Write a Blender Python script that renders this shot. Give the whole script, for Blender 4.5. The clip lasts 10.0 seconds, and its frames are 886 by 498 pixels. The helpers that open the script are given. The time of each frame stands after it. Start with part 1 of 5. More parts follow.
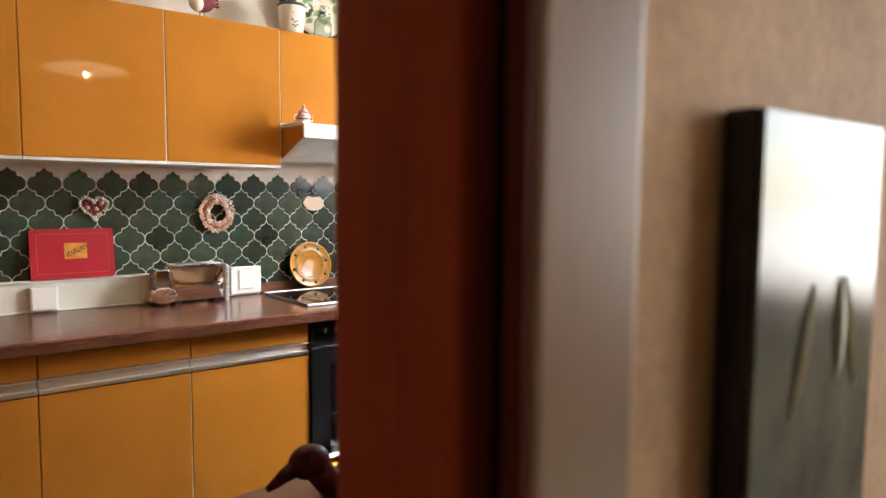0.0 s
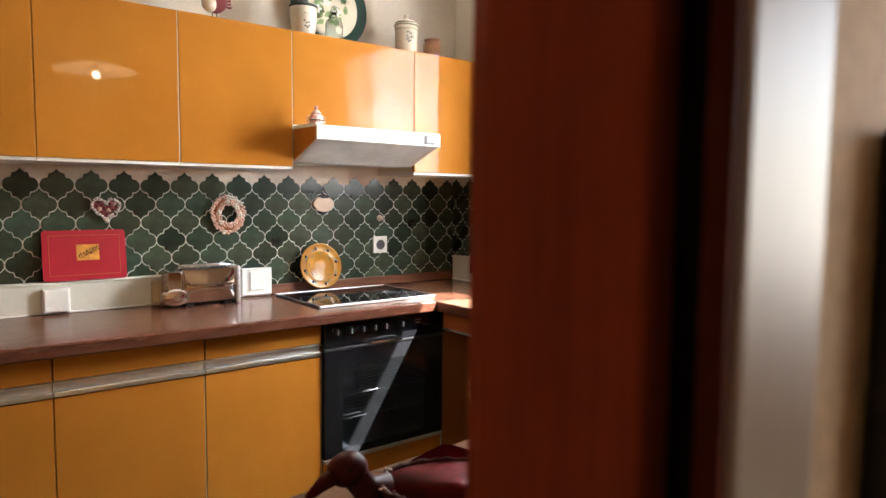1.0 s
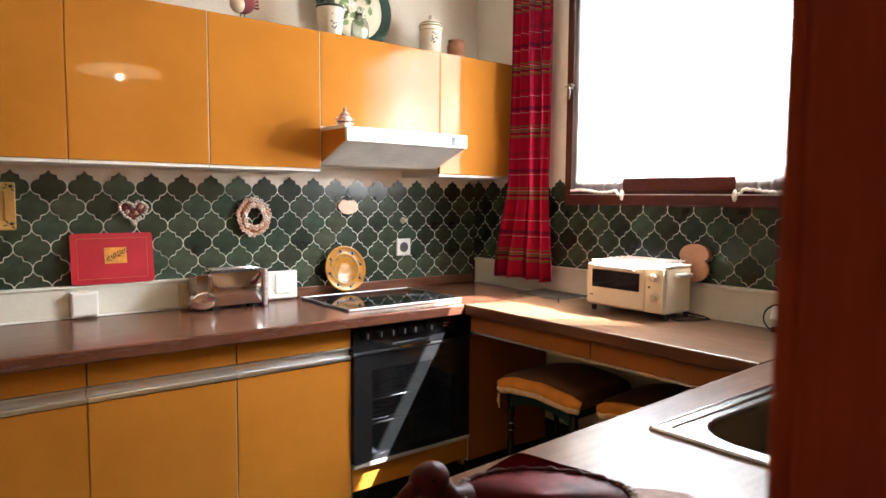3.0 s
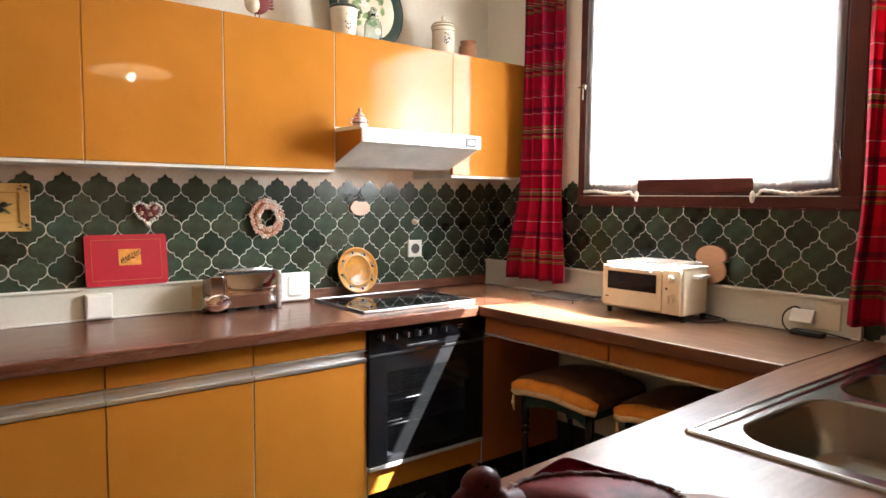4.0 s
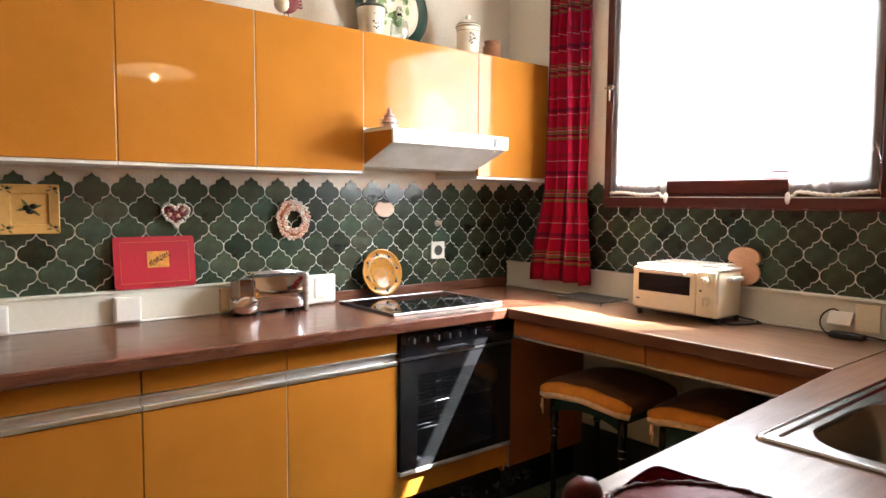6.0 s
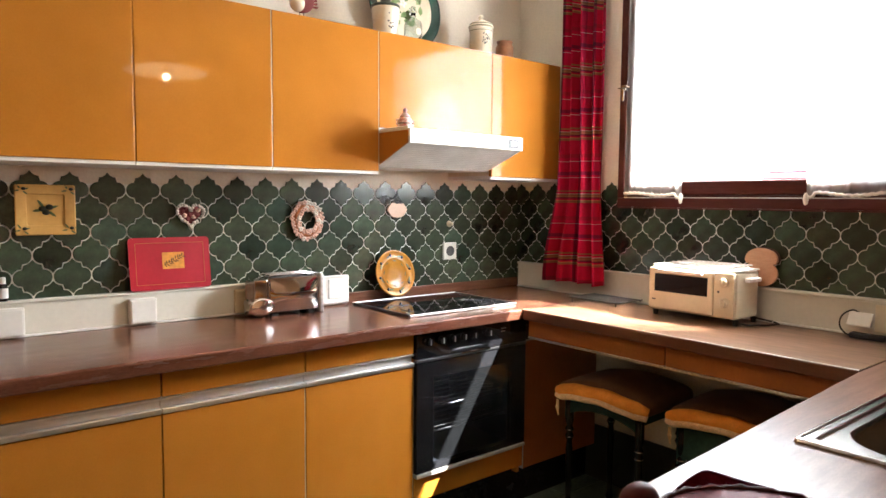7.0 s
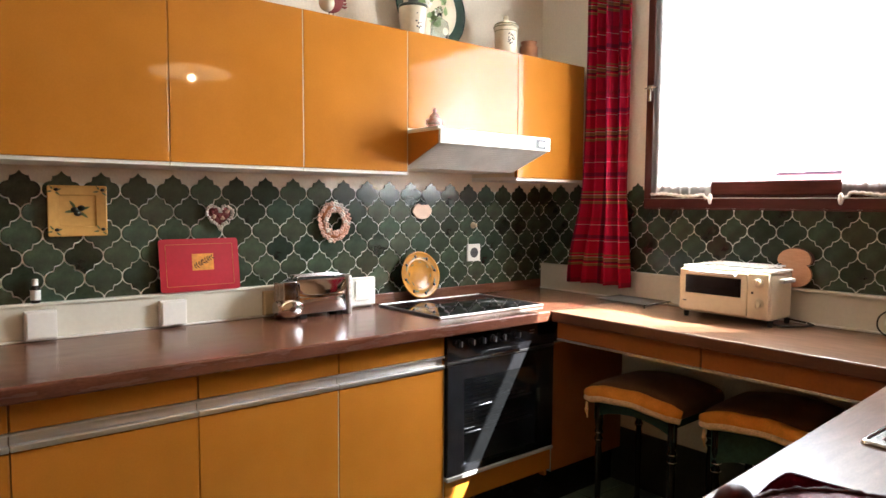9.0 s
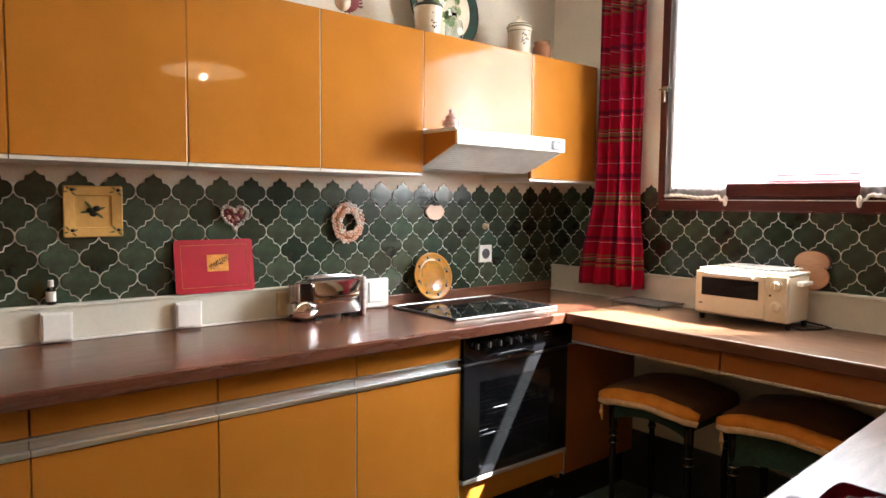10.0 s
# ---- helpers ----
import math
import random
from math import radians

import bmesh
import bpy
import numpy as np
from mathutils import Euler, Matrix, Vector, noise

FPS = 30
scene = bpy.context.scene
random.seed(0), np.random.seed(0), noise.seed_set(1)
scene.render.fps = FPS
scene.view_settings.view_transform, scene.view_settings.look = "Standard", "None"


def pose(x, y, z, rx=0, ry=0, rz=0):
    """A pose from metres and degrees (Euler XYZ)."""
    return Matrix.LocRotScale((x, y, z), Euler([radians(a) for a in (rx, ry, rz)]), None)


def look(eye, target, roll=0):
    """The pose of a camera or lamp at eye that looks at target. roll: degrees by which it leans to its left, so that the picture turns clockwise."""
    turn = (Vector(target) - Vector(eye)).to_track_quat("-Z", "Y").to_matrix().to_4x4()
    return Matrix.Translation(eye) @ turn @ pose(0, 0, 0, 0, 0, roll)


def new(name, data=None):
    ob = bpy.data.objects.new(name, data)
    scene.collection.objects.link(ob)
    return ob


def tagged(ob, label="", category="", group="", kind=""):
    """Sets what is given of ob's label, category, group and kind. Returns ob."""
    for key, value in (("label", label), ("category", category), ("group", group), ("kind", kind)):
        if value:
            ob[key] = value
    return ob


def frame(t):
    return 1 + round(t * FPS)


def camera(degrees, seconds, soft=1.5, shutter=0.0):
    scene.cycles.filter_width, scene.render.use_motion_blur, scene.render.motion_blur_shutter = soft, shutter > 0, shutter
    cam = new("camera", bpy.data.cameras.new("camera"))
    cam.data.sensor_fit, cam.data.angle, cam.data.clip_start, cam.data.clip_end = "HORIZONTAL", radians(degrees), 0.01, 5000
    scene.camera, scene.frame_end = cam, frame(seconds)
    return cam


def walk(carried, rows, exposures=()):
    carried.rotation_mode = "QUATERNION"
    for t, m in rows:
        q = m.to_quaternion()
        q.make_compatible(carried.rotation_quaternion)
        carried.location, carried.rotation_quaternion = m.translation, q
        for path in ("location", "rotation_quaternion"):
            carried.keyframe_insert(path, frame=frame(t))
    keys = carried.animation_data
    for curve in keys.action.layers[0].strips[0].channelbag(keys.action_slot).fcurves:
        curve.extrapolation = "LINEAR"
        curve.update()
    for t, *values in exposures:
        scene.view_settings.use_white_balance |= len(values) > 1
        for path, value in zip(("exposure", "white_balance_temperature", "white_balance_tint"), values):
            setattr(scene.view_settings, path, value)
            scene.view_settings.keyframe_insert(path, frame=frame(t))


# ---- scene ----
cam = camera(66.8, 10.0)
PATH = [
    (0, (-2.311, -2.919, 1.339), (-1.075, -1.355, 1.181), 0.5),
    (0.5, (-2.333, -2.901, 1.343), (-1.094, -1.339, 1.185), 0.6),
    (1, (-2.352, -2.877, 1.347), (-1.112, -1.316, 1.188), 0.6),
    (1.5, (-2.37, -2.853, 1.338), (-1.129, -1.292, 1.186), 0.5),
    (2, (-2.384, -2.829, 1.341), (-1.146, -1.265, 1.189), 0.5),
    (2.5, (-2.401, -2.808, 1.346), (-1.165, -1.243, 1.192), 0.5),
    (4, (-2.474, -2.728, 1.346), (-1.229, -1.17, 1.196), 0.5),
    (4.5, (-2.496, -2.7, 1.346), (-1.248, -1.144, 1.197), 0.5),
    (5, (-2.524, -2.67, 1.347), (-1.271, -1.118, 1.199), 0.5),
    (5.5, (-2.543, -2.646, 1.346), (-1.289, -1.095, 1.199), 0.5),
    (7, (-2.614, -2.563, 1.347), (-1.351, -1.019, 1.201), 0.5),
    (7.5, (-2.634, -2.537, 1.346), (-1.369, -0.995, 1.202), 0.5),
    (8, (-2.652, -2.517, 1.342), (-1.389, -0.973, 1.201), 0.5),
    (8.5, (-2.669, -2.499, 1.339), (-1.408, -0.953, 1.201), 0.4),
    (9, (-2.687, -2.478, 1.336), (-1.427, -0.931, 1.2), 0.4),
    (9.5, (-2.71, -2.45, 1.336), (-1.446, -0.905, 1.202), 0.5),
    (10, (-2.735, -2.416, 1.344), (-1.466, -0.877, 1.205), 0.6),
]
cam.data.dof.use_dof = True             # a hand-held camera focused on the tiled wall
cam.data.dof.focus_distance, cam.data.dof.aperture_fstop = 2.7, 7.0
walk(cam, [(t, look(eye, target, roll)) for t, eye, target, roll in PATH],
     exposures=[(0.0, 3.78, 6350, 10), (1.5, 3.76, 6350, 10), (2.5, 3.85, 6350, 10), (4.5, 4.04, 6350, 10), (6.0, 4.08, 6350, 10), (8.0, 3.93, 6350, 10), (10.0, 3.86, 6350, 10)])

# ---- light ----
SUN_WAY = Vector((-1.0, 0.8, -1.6)).normalized()
world = bpy.data.worlds.new("daylight")
scene.world = world
world.use_nodes = True
wn = world.node_tree
sky = wn.nodes.new("ShaderNodeTexSky")
sky.sky_type, sky.sun_disc = "NISHITA", False
sky.sun_elevation = math.asin(-SUN_WAY.z)
sky.sun_rotation = math.atan2(-SUN_WAY.x, -SUN_WAY.y)
wn.links.new(sky.outputs["Color"], wn.nodes["Background"].inputs["Color"])
wn.nodes["Background"].inputs["Strength"].default_value = 0.08


def lamp(name, kind, m, power, colour, size=(1, 1)):
    data = bpy.data.lights.new(name, kind)
    data.energy, data.color = power, colour
    if kind == "AREA":
        data.shape, data.size, data.size_y = "RECTANGLE", size[0], size[1]
    if kind == "SUN":
        data.angle = radians(0.5)
    if kind == "POINT":
        data.shadow_soft_size = size[0]
    ob = new(name, data)
    ob.matrix_world = m
    return ob


lamp("sun", "SUN", look((3, -2.4, 4.5), Vector((3, -2.4, 4.5)) + SUN_WAY), 5.0, (1.0, 0.95, 0.88))
lamp("window_skylight", "AREA", look((0.60, -1.26, 2.10), (-0.6, -1.26, 1.72)), 26, (0.95, 0.98, 1.0), (2.8, 1.25))
lamp("hall_skylight", "AREA", look((0.36, -4.1, 1.62), (-1.5, -3.8, 1.35)), 3.4, (1.0, 0.93, 0.82), (1.8, 1.15))


# ---- materials ----
def material(name, colour, rough=0.5, metal=0.0, second=None, scale=6.0, stretch=(1, 1, 1), grain=0.12, fine=60.0, bump=0.02,
             coat=0.0, island=0.0, transmission=0.0, ior=1.45, rough_var=0.08, emission=0.0, sheen=0.0, spec=0.5):
    """A node material with two scales of variation, a little relief and uneven gloss."""
    m = bpy.data.materials.new(name)
    m.use_nodes = True
    nt = m.node_tree
    b = nt.nodes["Principled BSDF"]
    link = nt.links.new

    def node(kind, **values):
        n = nt.nodes.new(kind)
        for k, v in values.items():
            n.inputs[k].default_value = v
        return n

    co = node("ShaderNodeTexCoord")
    mp = node("ShaderNodeMapping")
    mp.inputs["Scale"].default_value = stretch
    link(co.outputs["Object"], mp.inputs["Vector"])
    big = node("ShaderNodeTexNoise", Scale=scale, Detail=4.0, Roughness=0.6)
    small = node("ShaderNodeTexNoise", Scale=fine, Detail=3.0, Roughness=0.6)
    link(mp.outputs["Vector"], big.inputs["Vector"])
    link(mp.outputs["Vector"], small.inputs["Vector"])
    second = second or tuple(c * 0.72 for c in colour)
    mix = node("ShaderNodeMix")
    mix.data_type = "RGBA"
    mix.inputs["A"].default_value, mix.inputs["B"].default_value = (*colour, 1), (*second, 1)
    ramp = node("ShaderNodeMapRange")
    ramp.inputs["From Min"].default_value, ramp.inputs["From Max"].default_value = 0.35, 0.68
    link(big.outputs["Fac"], ramp.inputs["Value"])
    link(ramp.outputs["Result"], mix.inputs["Factor"])
    hsv = node("ShaderNodeHueSaturation")
    link(mix.outputs["Result"], hsv.inputs["Color"])
    val = node("ShaderNodeMapRange")
    val.inputs["To Min"].default_value, val.inputs["To Max"].default_value = 1 - grain, 1 + grain
    val.inputs["From Min"].default_value, val.inputs["From Max"].default_value = 0.3, 0.7
    link(small.outputs["Fac"], val.inputs["Value"])
    last = val.outputs["Result"]
    if island:
        info = node("ShaderNodeObjectInfo")
        mr = node("ShaderNodeMapRange")
        mr.inputs["To Min"].default_value, mr.inputs["To Max"].default_value = 1 - island, 1 + island
        link(info.outputs["Random"], mr.inputs["Value"])
        mul = node("ShaderNodeMath")
        mul.operation = "MULTIPLY"
        link(last, mul.inputs[0])
        link(mr.outputs["Result"], mul.inputs[1])
        last = mul.outputs["Value"]
        hue = node("ShaderNodeMapRange")
        hue.inputs["To Min"].default_value, hue.inputs["To Max"].default_value = 0.5 - island * 0.12, 0.5 + island * 0.12
        wh = node("ShaderNodeTexWhiteNoise")
        wh.noise_dimensions = "1D"
        link(info.outputs["Random"], wh.inputs["W"])
        link(wh.outputs["Value"], hue.inputs["Value"])
        link(hue.outputs["Result"], hsv.inputs["Hue"])
    link(last, hsv.inputs["Value"])
    link(hsv.outputs["Color"], b.inputs["Base Color"])
    ro = node("ShaderNodeMapRange")
    ro.inputs["To Min"].default_value, ro.inputs["To Max"].default_value = max(0.02, rough - rough_var), min(1, rough + rough_var)
    link(big.outputs["Fac"], ro.inputs["Value"])
    link(ro.outputs["Result"], b.inputs["Roughness"])
    if bump:
        bp = node("ShaderNodeBump", Strength=bump * 10, Distance=0.002)
        link(small.outputs["Fac"], bp.inputs["Height"])
        link(bp.outputs["Normal"], b.inputs["Normal"])
    b.inputs["Metallic"].default_value = metal
    b.inputs["Specular IOR Level"].default_value = spec
    b.inputs["IOR"].default_value = ior
    b.inputs["Coat Weight"].default_value = coat
    b.inputs["Coat Roughness"].default_value = 0.05
    b.inputs["Transmission Weight"].default_value = transmission
    b.inputs["Sheen Weight"].default_value = sheen
    if emission:
        b.inputs["Emission Color"].default_value = (*colour, 1)
        b.inputs["Emission Strength"].default_value = emission
    return m


YELLOW = material("yellow_laminate", (0.46, 0.176, 0.024), 0.30, second=(0.40, 0.150, 0.018), scale=2, grain=0.04, fine=180, bump=0.002, coat=0.42, spec=0.05)
ORANGE = material("orange_laminate", (0.42, 0.155, 0.018), 0.3, second=(0.37, 0.135, 0.014), scale=3, grain=0.05, fine=150, bump=0.004, coat=0.3)
WOODTOP = material("brown_worktop_laminate", (0.18, 0.076, 0.046), 0.22, second=(0.115, 0.044, 0.026), scale=5, stretch=(1.2, 9, 9), grain=0.24, fine=70, bump=0.003, rough_var=0.1, spec=0.5)
WOODTOP_Y = material("brown_worktop_laminate_turned", (0.165, 0.086, 0.050), 0.3, second=(0.105, 0.054, 0.031), scale=7, stretch=(9, 1.2, 9), grain=0.2, fine=70, bump=0.001, rough_var=0.06, spec=0.24)
SINKTOP = material("brown_sink_worktop_laminate", (0.165, 0.085, 0.055), 0.3, second=(0.12, 0.06, 0.036), scale=5, stretch=(1.2, 9, 9), grain=0.2, fine=70, bump=0.001, rough_var=0.06, spec=0.13)
REDWOOD = material("red_brown_stained_wood", (0.285, 0.050, 0.017), 0.5, second=(0.22, 0.037, 0.013), scale=4, stretch=(14, 14, 0.8), grain=0.10, fine=40, bump=0.004, spec=0.12)
REDGLOSS = material("lacquered_red_brown_casing", (0.17, 0.095, 0.058), 0.36, second=(0.16, 0.088, 0.052), scale=3, stretch=(4, 4, 0.8), grain=0.06, fine=40, bump=0.0, rough_var=0.03, spec=0.9)
REDWOOD_Y = material("red_brown_window_wood", (0.082, 0.018, 0.015), 0.4, second=(0.055, 0.012, 0.010), scale=4, stretch=(14, 0.8, 14), grain=0.2, fine=40, bump=0.006, spec=0.25)
WINWOOD = material("dark_red_window_wood", (0.085, 0.017, 0.012), 0.4, second=(0.06, 0.012, 0.009), scale=4, stretch=(14, 14, 0.8), grain=0.15, fine=40, bump=0.004, spec=0.25)
PLASTER = material("cream_plaster", (0.79, 0.73, 0.62), 0.85, second=(0.74, 0.67, 0.56), scale=1.6, grain=0.05, fine=90, bump=0.05)
HALLWALL = material("beige_hall_wallpaper", (0.34, 0.195, 0.095), 0.8, second=(0.25, 0.138, 0.062), scale=9, grain=0.14, fine=120, bump=0.03)
# colour made up for the unseen left wall, dark to limit bounce
SIDEWALL = material("dark_unseen_side_wall", (0.25, 0.14, 0.075), 0.85, second=(0.19, 0.10, 0.052), scale=5, grain=0.1, fine=140, bump=0.02)
CEILING = material("white_ceiling_paint", (0.78, 0.76, 0.71), 0.9, scale=1.5, second=(0.74, 0.72, 0.67), grain=0.03, bump=0.03)
FLOORTILE = material("dark_green_floor_tile", (0.105, 0.135, 0.088), 0.3, second=(0.07, 0.095, 0.06), scale=5, grain=0.3, fine=60, bump=0.01, island=0.25)
GROUT = material("cream_grout", (0.85, 0.85, 0.82), 0.85, scale=8, second=(0.78, 0.78, 0.74), grain=0.1, fine=200, bump=0.04)
DARKGROUT = material("dark_grout", (0.02, 0.02, 0.018), 0.9, grain=0.2, bump=0.04)
GREENTILE = material("green_glazed_tile", (0.041, 0.068, 0.040), 0.2, second=(0.025, 0.029, 0.021), scale=13, grain=0.25, fine=60, bump=0.014, island=0.5, coat=0.3)
DULLALU = material("dull_grey_aluminium", (0.72, 0.71, 0.70), 0.42, metal=1.0, scale=4, stretch=(1, 20, 20), grain=0.04, fine=120, bump=0.0)
ALU = material("brushed_aluminium", (0.90, 0.90, 0.90), 0.36, metal=1.0, scale=4, stretch=(1, 20, 20), grain=0.04, fine=120, bump=0.0, rough_var=0.04)
STEEL = material("stainless_steel", (0.36, 0.34, 0.32), 0.2, metal=1.0, scale=2, stretch=(1, 4, 4), grain=0.03, fine=120, bump=0.0, rough_var=0.05)
DARKWIRE = material("dark_tinned_wire", (0.12, 0.12, 0.12), 0.3, metal=0.5, grain=0.1, bump=0)
SATIN = material("satin_chrome", (0.82, 0.77, 0.75), 0.10, metal=1.0, grain=0.03, scale=3, bump=0.0, rough_var=0.05)
BOWLSTEEL = material("brushed_bowl_steel", (0.34, 0.32, 0.29), 0.24, metal=1.0, scale=3, grain=0.06, fine=140, bump=0.001, rough_var=0.05)
CHROME = material("chrome", (0.8, 0.78, 0.77), 0.07, metal=1.0, grain=0.02, scale=3, bump=0.0, rough_var=0.03)
BLACKGLASS = material("black_glass", (0.010, 0.010, 0.012), 0.05, grain=0.1, bump=0.0, rough_var=0.03)
BLACK = material("black_enamel", (0.018, 0.018, 0.02), 0.25, grain=0.2, bump=0.004)
RUBBER = material("black_rubber", (0.015, 0.015, 0.015), 0.6, grain=0.2)
WHITE = material("white_enamel", (0.78, 0.77, 0.73), 0.3, second=(0.73, 0.72, 0.68), scale=3, grain=0.03, bump=0.003)
DUCTCREAM = material("pale_cream_duct_plastic", (0.67, 0.65, 0.57), 0.4, second=(0.62, 0.60, 0.52), scale=3, grain=0.03, bump=0.004)
CREAM = material("cream_plastic", (0.74, 0.66, 0.50), 0.38, second=(0.70, 0.62, 0.46), scale=3, grain=0.03, bump=0.004)
# pale colour for door edges that catch the light
LITEDGE = material("pale_lit_door_edge", (0.55, 0.46, 0.32), 0.5, grain=0.05)
BROWNJOINT = material("dark_brown_joint", (0.05, 0.022, 0.014), 0.4, grain=0.2)
FILTER = material("grey_filter_mesh", (0.62, 0.61, 0.57), 0.5, metal=0.2, grain=0.1, fine=220, bump=0.03)


DARKRED = material("dark_red_rebate", (0.075, 0.013, 0.006), 0.55, grain=0.12, bump=0.002, spec=0.1)
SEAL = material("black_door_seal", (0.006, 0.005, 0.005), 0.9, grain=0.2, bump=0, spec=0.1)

# ---- building tools ----
ORIGIN = {}


def thing(name, at, label, category, group="", kind=""):
    ob = new(name)
    ob.empty_display_size = 0.05
    ob.location = at
    ORIGIN[ob] = Vector(at)
    return tagged(ob, label, category, group, kind)


def part(name, bm, mat, parent=None, label="", smooth=False, tags=None):
    """Links a bmesh, drawn in the world's places, as one mesh object under a thing or a part."""
    me = bpy.data.meshes.new(name)
    at = ORIGIN[parent] if parent else Vector((0, 0, 0))
    bmesh.ops.translate(bm, verts=bm.verts, vec=-at)
    for f in bm.faces:
        f.smooth = smooth
    bm.to_mesh(me)
    bm.free()
    for one in (mat if isinstance(mat, (list, tuple)) else [mat]):
        me.materials.append(one)
    ob = new(name, me)
    ob.parent = parent
    ORIGIN[ob] = at
    if smooth == "auto":
        me.shade_smooth()
    return tagged(ob, label, *(tags or ()))


def solid(name, bm, mat, label, category, group="", kind="", smooth=False):
    """One mesh that is a thing by itself."""
    return tagged(part(name, bm, mat, None, "", smooth), label, category, group, kind)


def box(x0, x1, y0, y1, z0, z1, bevel=0.0, seg=2, bm=None):
    made = bm or bmesh.new()
    new_v = bmesh.ops.create_cube(made, size=1.0)["verts"]
    bmesh.ops.scale(made, vec=(x1 - x0, y1 - y0, z1 - z0), verts=new_v)
    bmesh.ops.translate(made, vec=((x0 + x1) / 2, (y0 + y1) / 2, (z0 + z1) / 2), verts=new_v)
    if bevel:
        edges = {e for v in new_v for e in v.link_edges}
        bmesh.ops.bevel(made, geom=list(edges), offset=bevel, segments=seg, affect="EDGES", profile=0.5)
    return made


def lathe(profile, centre=(0, 0, 0), seg=24, bm=None, turn=None, squash=(1, 1, 1), caps=True):
    """A turned body from (radius, height) pairs round an upright axis; turn: a rotation matrix about the centre."""
    made = bm or bmesh.new()
    rings = []
    for r, z in profile:
        ring = []
        for k in range(seg):
            a = 2 * math.pi * k / seg
            v = Vector((r * math.cos(a) * squash[0], r * math.sin(a) * squash[1], z * squash[2]))
            if turn:
                v = turn @ v
            ring.append(made.verts.new(v + Vector(centre)))
        rings.append(ring)
    for a, b in zip(rings, rings[1:]):
        for k in range(seg):
            made.faces.new((a[k], a[(k + 1) % seg], b[(k + 1) % seg], b[k]))
    if caps:
        made.faces.new(rings[0][::-1])
        made.faces.new(rings[-1])
    else:
        for k in range(seg):
            made.faces.new((rings[-1][k], rings[-1][(k + 1) % seg], rings[0][(k + 1) % seg], rings[0][k]))
    bmesh.ops.recalc_face_normals(made, faces=made.faces)
    return made


def tube(points, r, seg=8, bm=None, closed=False):
    """A round bar along points."""
    made = bm or bmesh.new()
    pts = [Vector(p) for p in points]
    rings = []
    n = len(pts)
    for i, p in enumerate(pts):
        a = pts[(i - 1) % n] if closed or i else p
        b = pts[(i + 1) % n] if closed or i < n - 1 else p
        way = (b - a).normalized()
        side = way.cross(Vector((0, 0, 1)))
        if side.length < 0.05:
            side = way.cross(Vector((0, 1, 0)))
        side.normalize()
        up = side.cross(way)
        rr = r[i] if isinstance(r, (list, tuple)) else r
        rings.append([made.verts.new(p + rr * (math.cos(2 * math.pi * k / seg) * side + math.sin(2 * math.pi * k / seg) * up)) for k in range(seg)])
    pairs = list(zip(rings, rings[1:])) + ([(rings[-1], rings[0])] if closed else [])
    for a, b in pairs:
        for k in range(seg):
            made.faces.new((a[k], a[(k + 1) % seg], b[(k + 1) % seg], b[k]))
    if not closed:
        made.faces.new(rings[0][::-1])
        made.faces.new(rings[-1])
    bmesh.ops.recalc_face_normals(made, faces=made.faces)
    return made


def prism(outline, lift, bm=None):
    """A plate from an outline of 3D points, thickened by the vector lift."""
    made = bm or bmesh.new()
    a = [made.verts.new(p) for p in outline]
    b = [made.verts.new(Vector(p) + Vector(lift)) for p in outline]
    made.faces.new(a[::-1])
    made.faces.new(b)
    for k in range(len(a)):
        made.faces.new((a[k], a[(k + 1) % len(a)], b[(k + 1) % len(a)], b[k]))
    bmesh.ops.recalc_face_normals(made, faces=made.faces)
    return made


# ---- structure ----
LEFT, FRONT = -2.98, -2.675          # inner faces of the left wall and of the wall with the doorway
HALL = -2.778                        # hall face of that wall
TOP = 2.55
WY0, WY1, WZ0, WZ1 = -1.85, -0.665, 1.325, 2.36      # window opening
DX0, DX1, DZ = -2.95, -2.173, 2.06                   # doorway


def structure(name, bm, mat, label, category="wall"):
    return solid(name, bm, mat, label, category, kind="structure")


structure("floor", box(-5.2, 0.3, -5.6, 0.15, -0.12, -0.006), DARKGROUT, "dark grouted floor under the kitchen tiles", "floor")
structure("ceiling", box(-5.2, 0.3, -5.6, 0.15, TOP, TOP + 0.1), CEILING, "plain white painted ceiling", "ceiling")
structure("wall_back", box(LEFT - 0.12, 0.3, 0.0, 0.15, -0.006, TOP), PLASTER, "cream plastered kitchen wall behind the cabinets")
bm = box(0.0, 0.265, WY1, 0.0, -0.006, TOP)
box(0.0, 0.265, -2.95, WY0, -0.006, TOP, bm=bm)
box(0.0, 0.265, WY0, WY1, -0.006, WZ0, bm=bm)
box(0.0, 0.265, WY0, WY1, WZ1, TOP, bm=bm)
structure("wall_window", bm, PLASTER, "cream plastered wall with the kitchen window")
# out of view; its dark finish keeps the left cabinets from brightening
structure("wall_left", box(LEFT - 0.12, LEFT, FRONT, 0.0, -0.006, TOP), SIDEWALL, "unseen side wall of the kitchen, made dark to cut bounced light")
bm = box(DX1 + 0.02, 0.0, HALL, FRONT, -0.006, TOP)
box(-5.2, DX0 - 0.02, HALL, FRONT, -0.006, TOP, bm=bm)
box(DX0 - 0.02, DX1 + 0.02, HALL, FRONT, DZ + 0.02, TOP, bm=bm)
structure("wall_door", bm, HALLWALL, "beige papered wall with the kitchen doorway")
bm = box(0.3, 0.4, -5.4, -5.15, -0.006, TOP)
box(0.3, 0.4, -3.1, -2.95, -0.006, TOP, bm=bm)
box(0.3, 0.4, -5.15, -3.1, -0.006, 0.98, bm=bm)
box(0.3, 0.4, -5.15, -3.1, 2.2, TOP, bm=bm)
structure("wall_hall_window", bm, HALLWALL, "beige wall of the hall round its window")
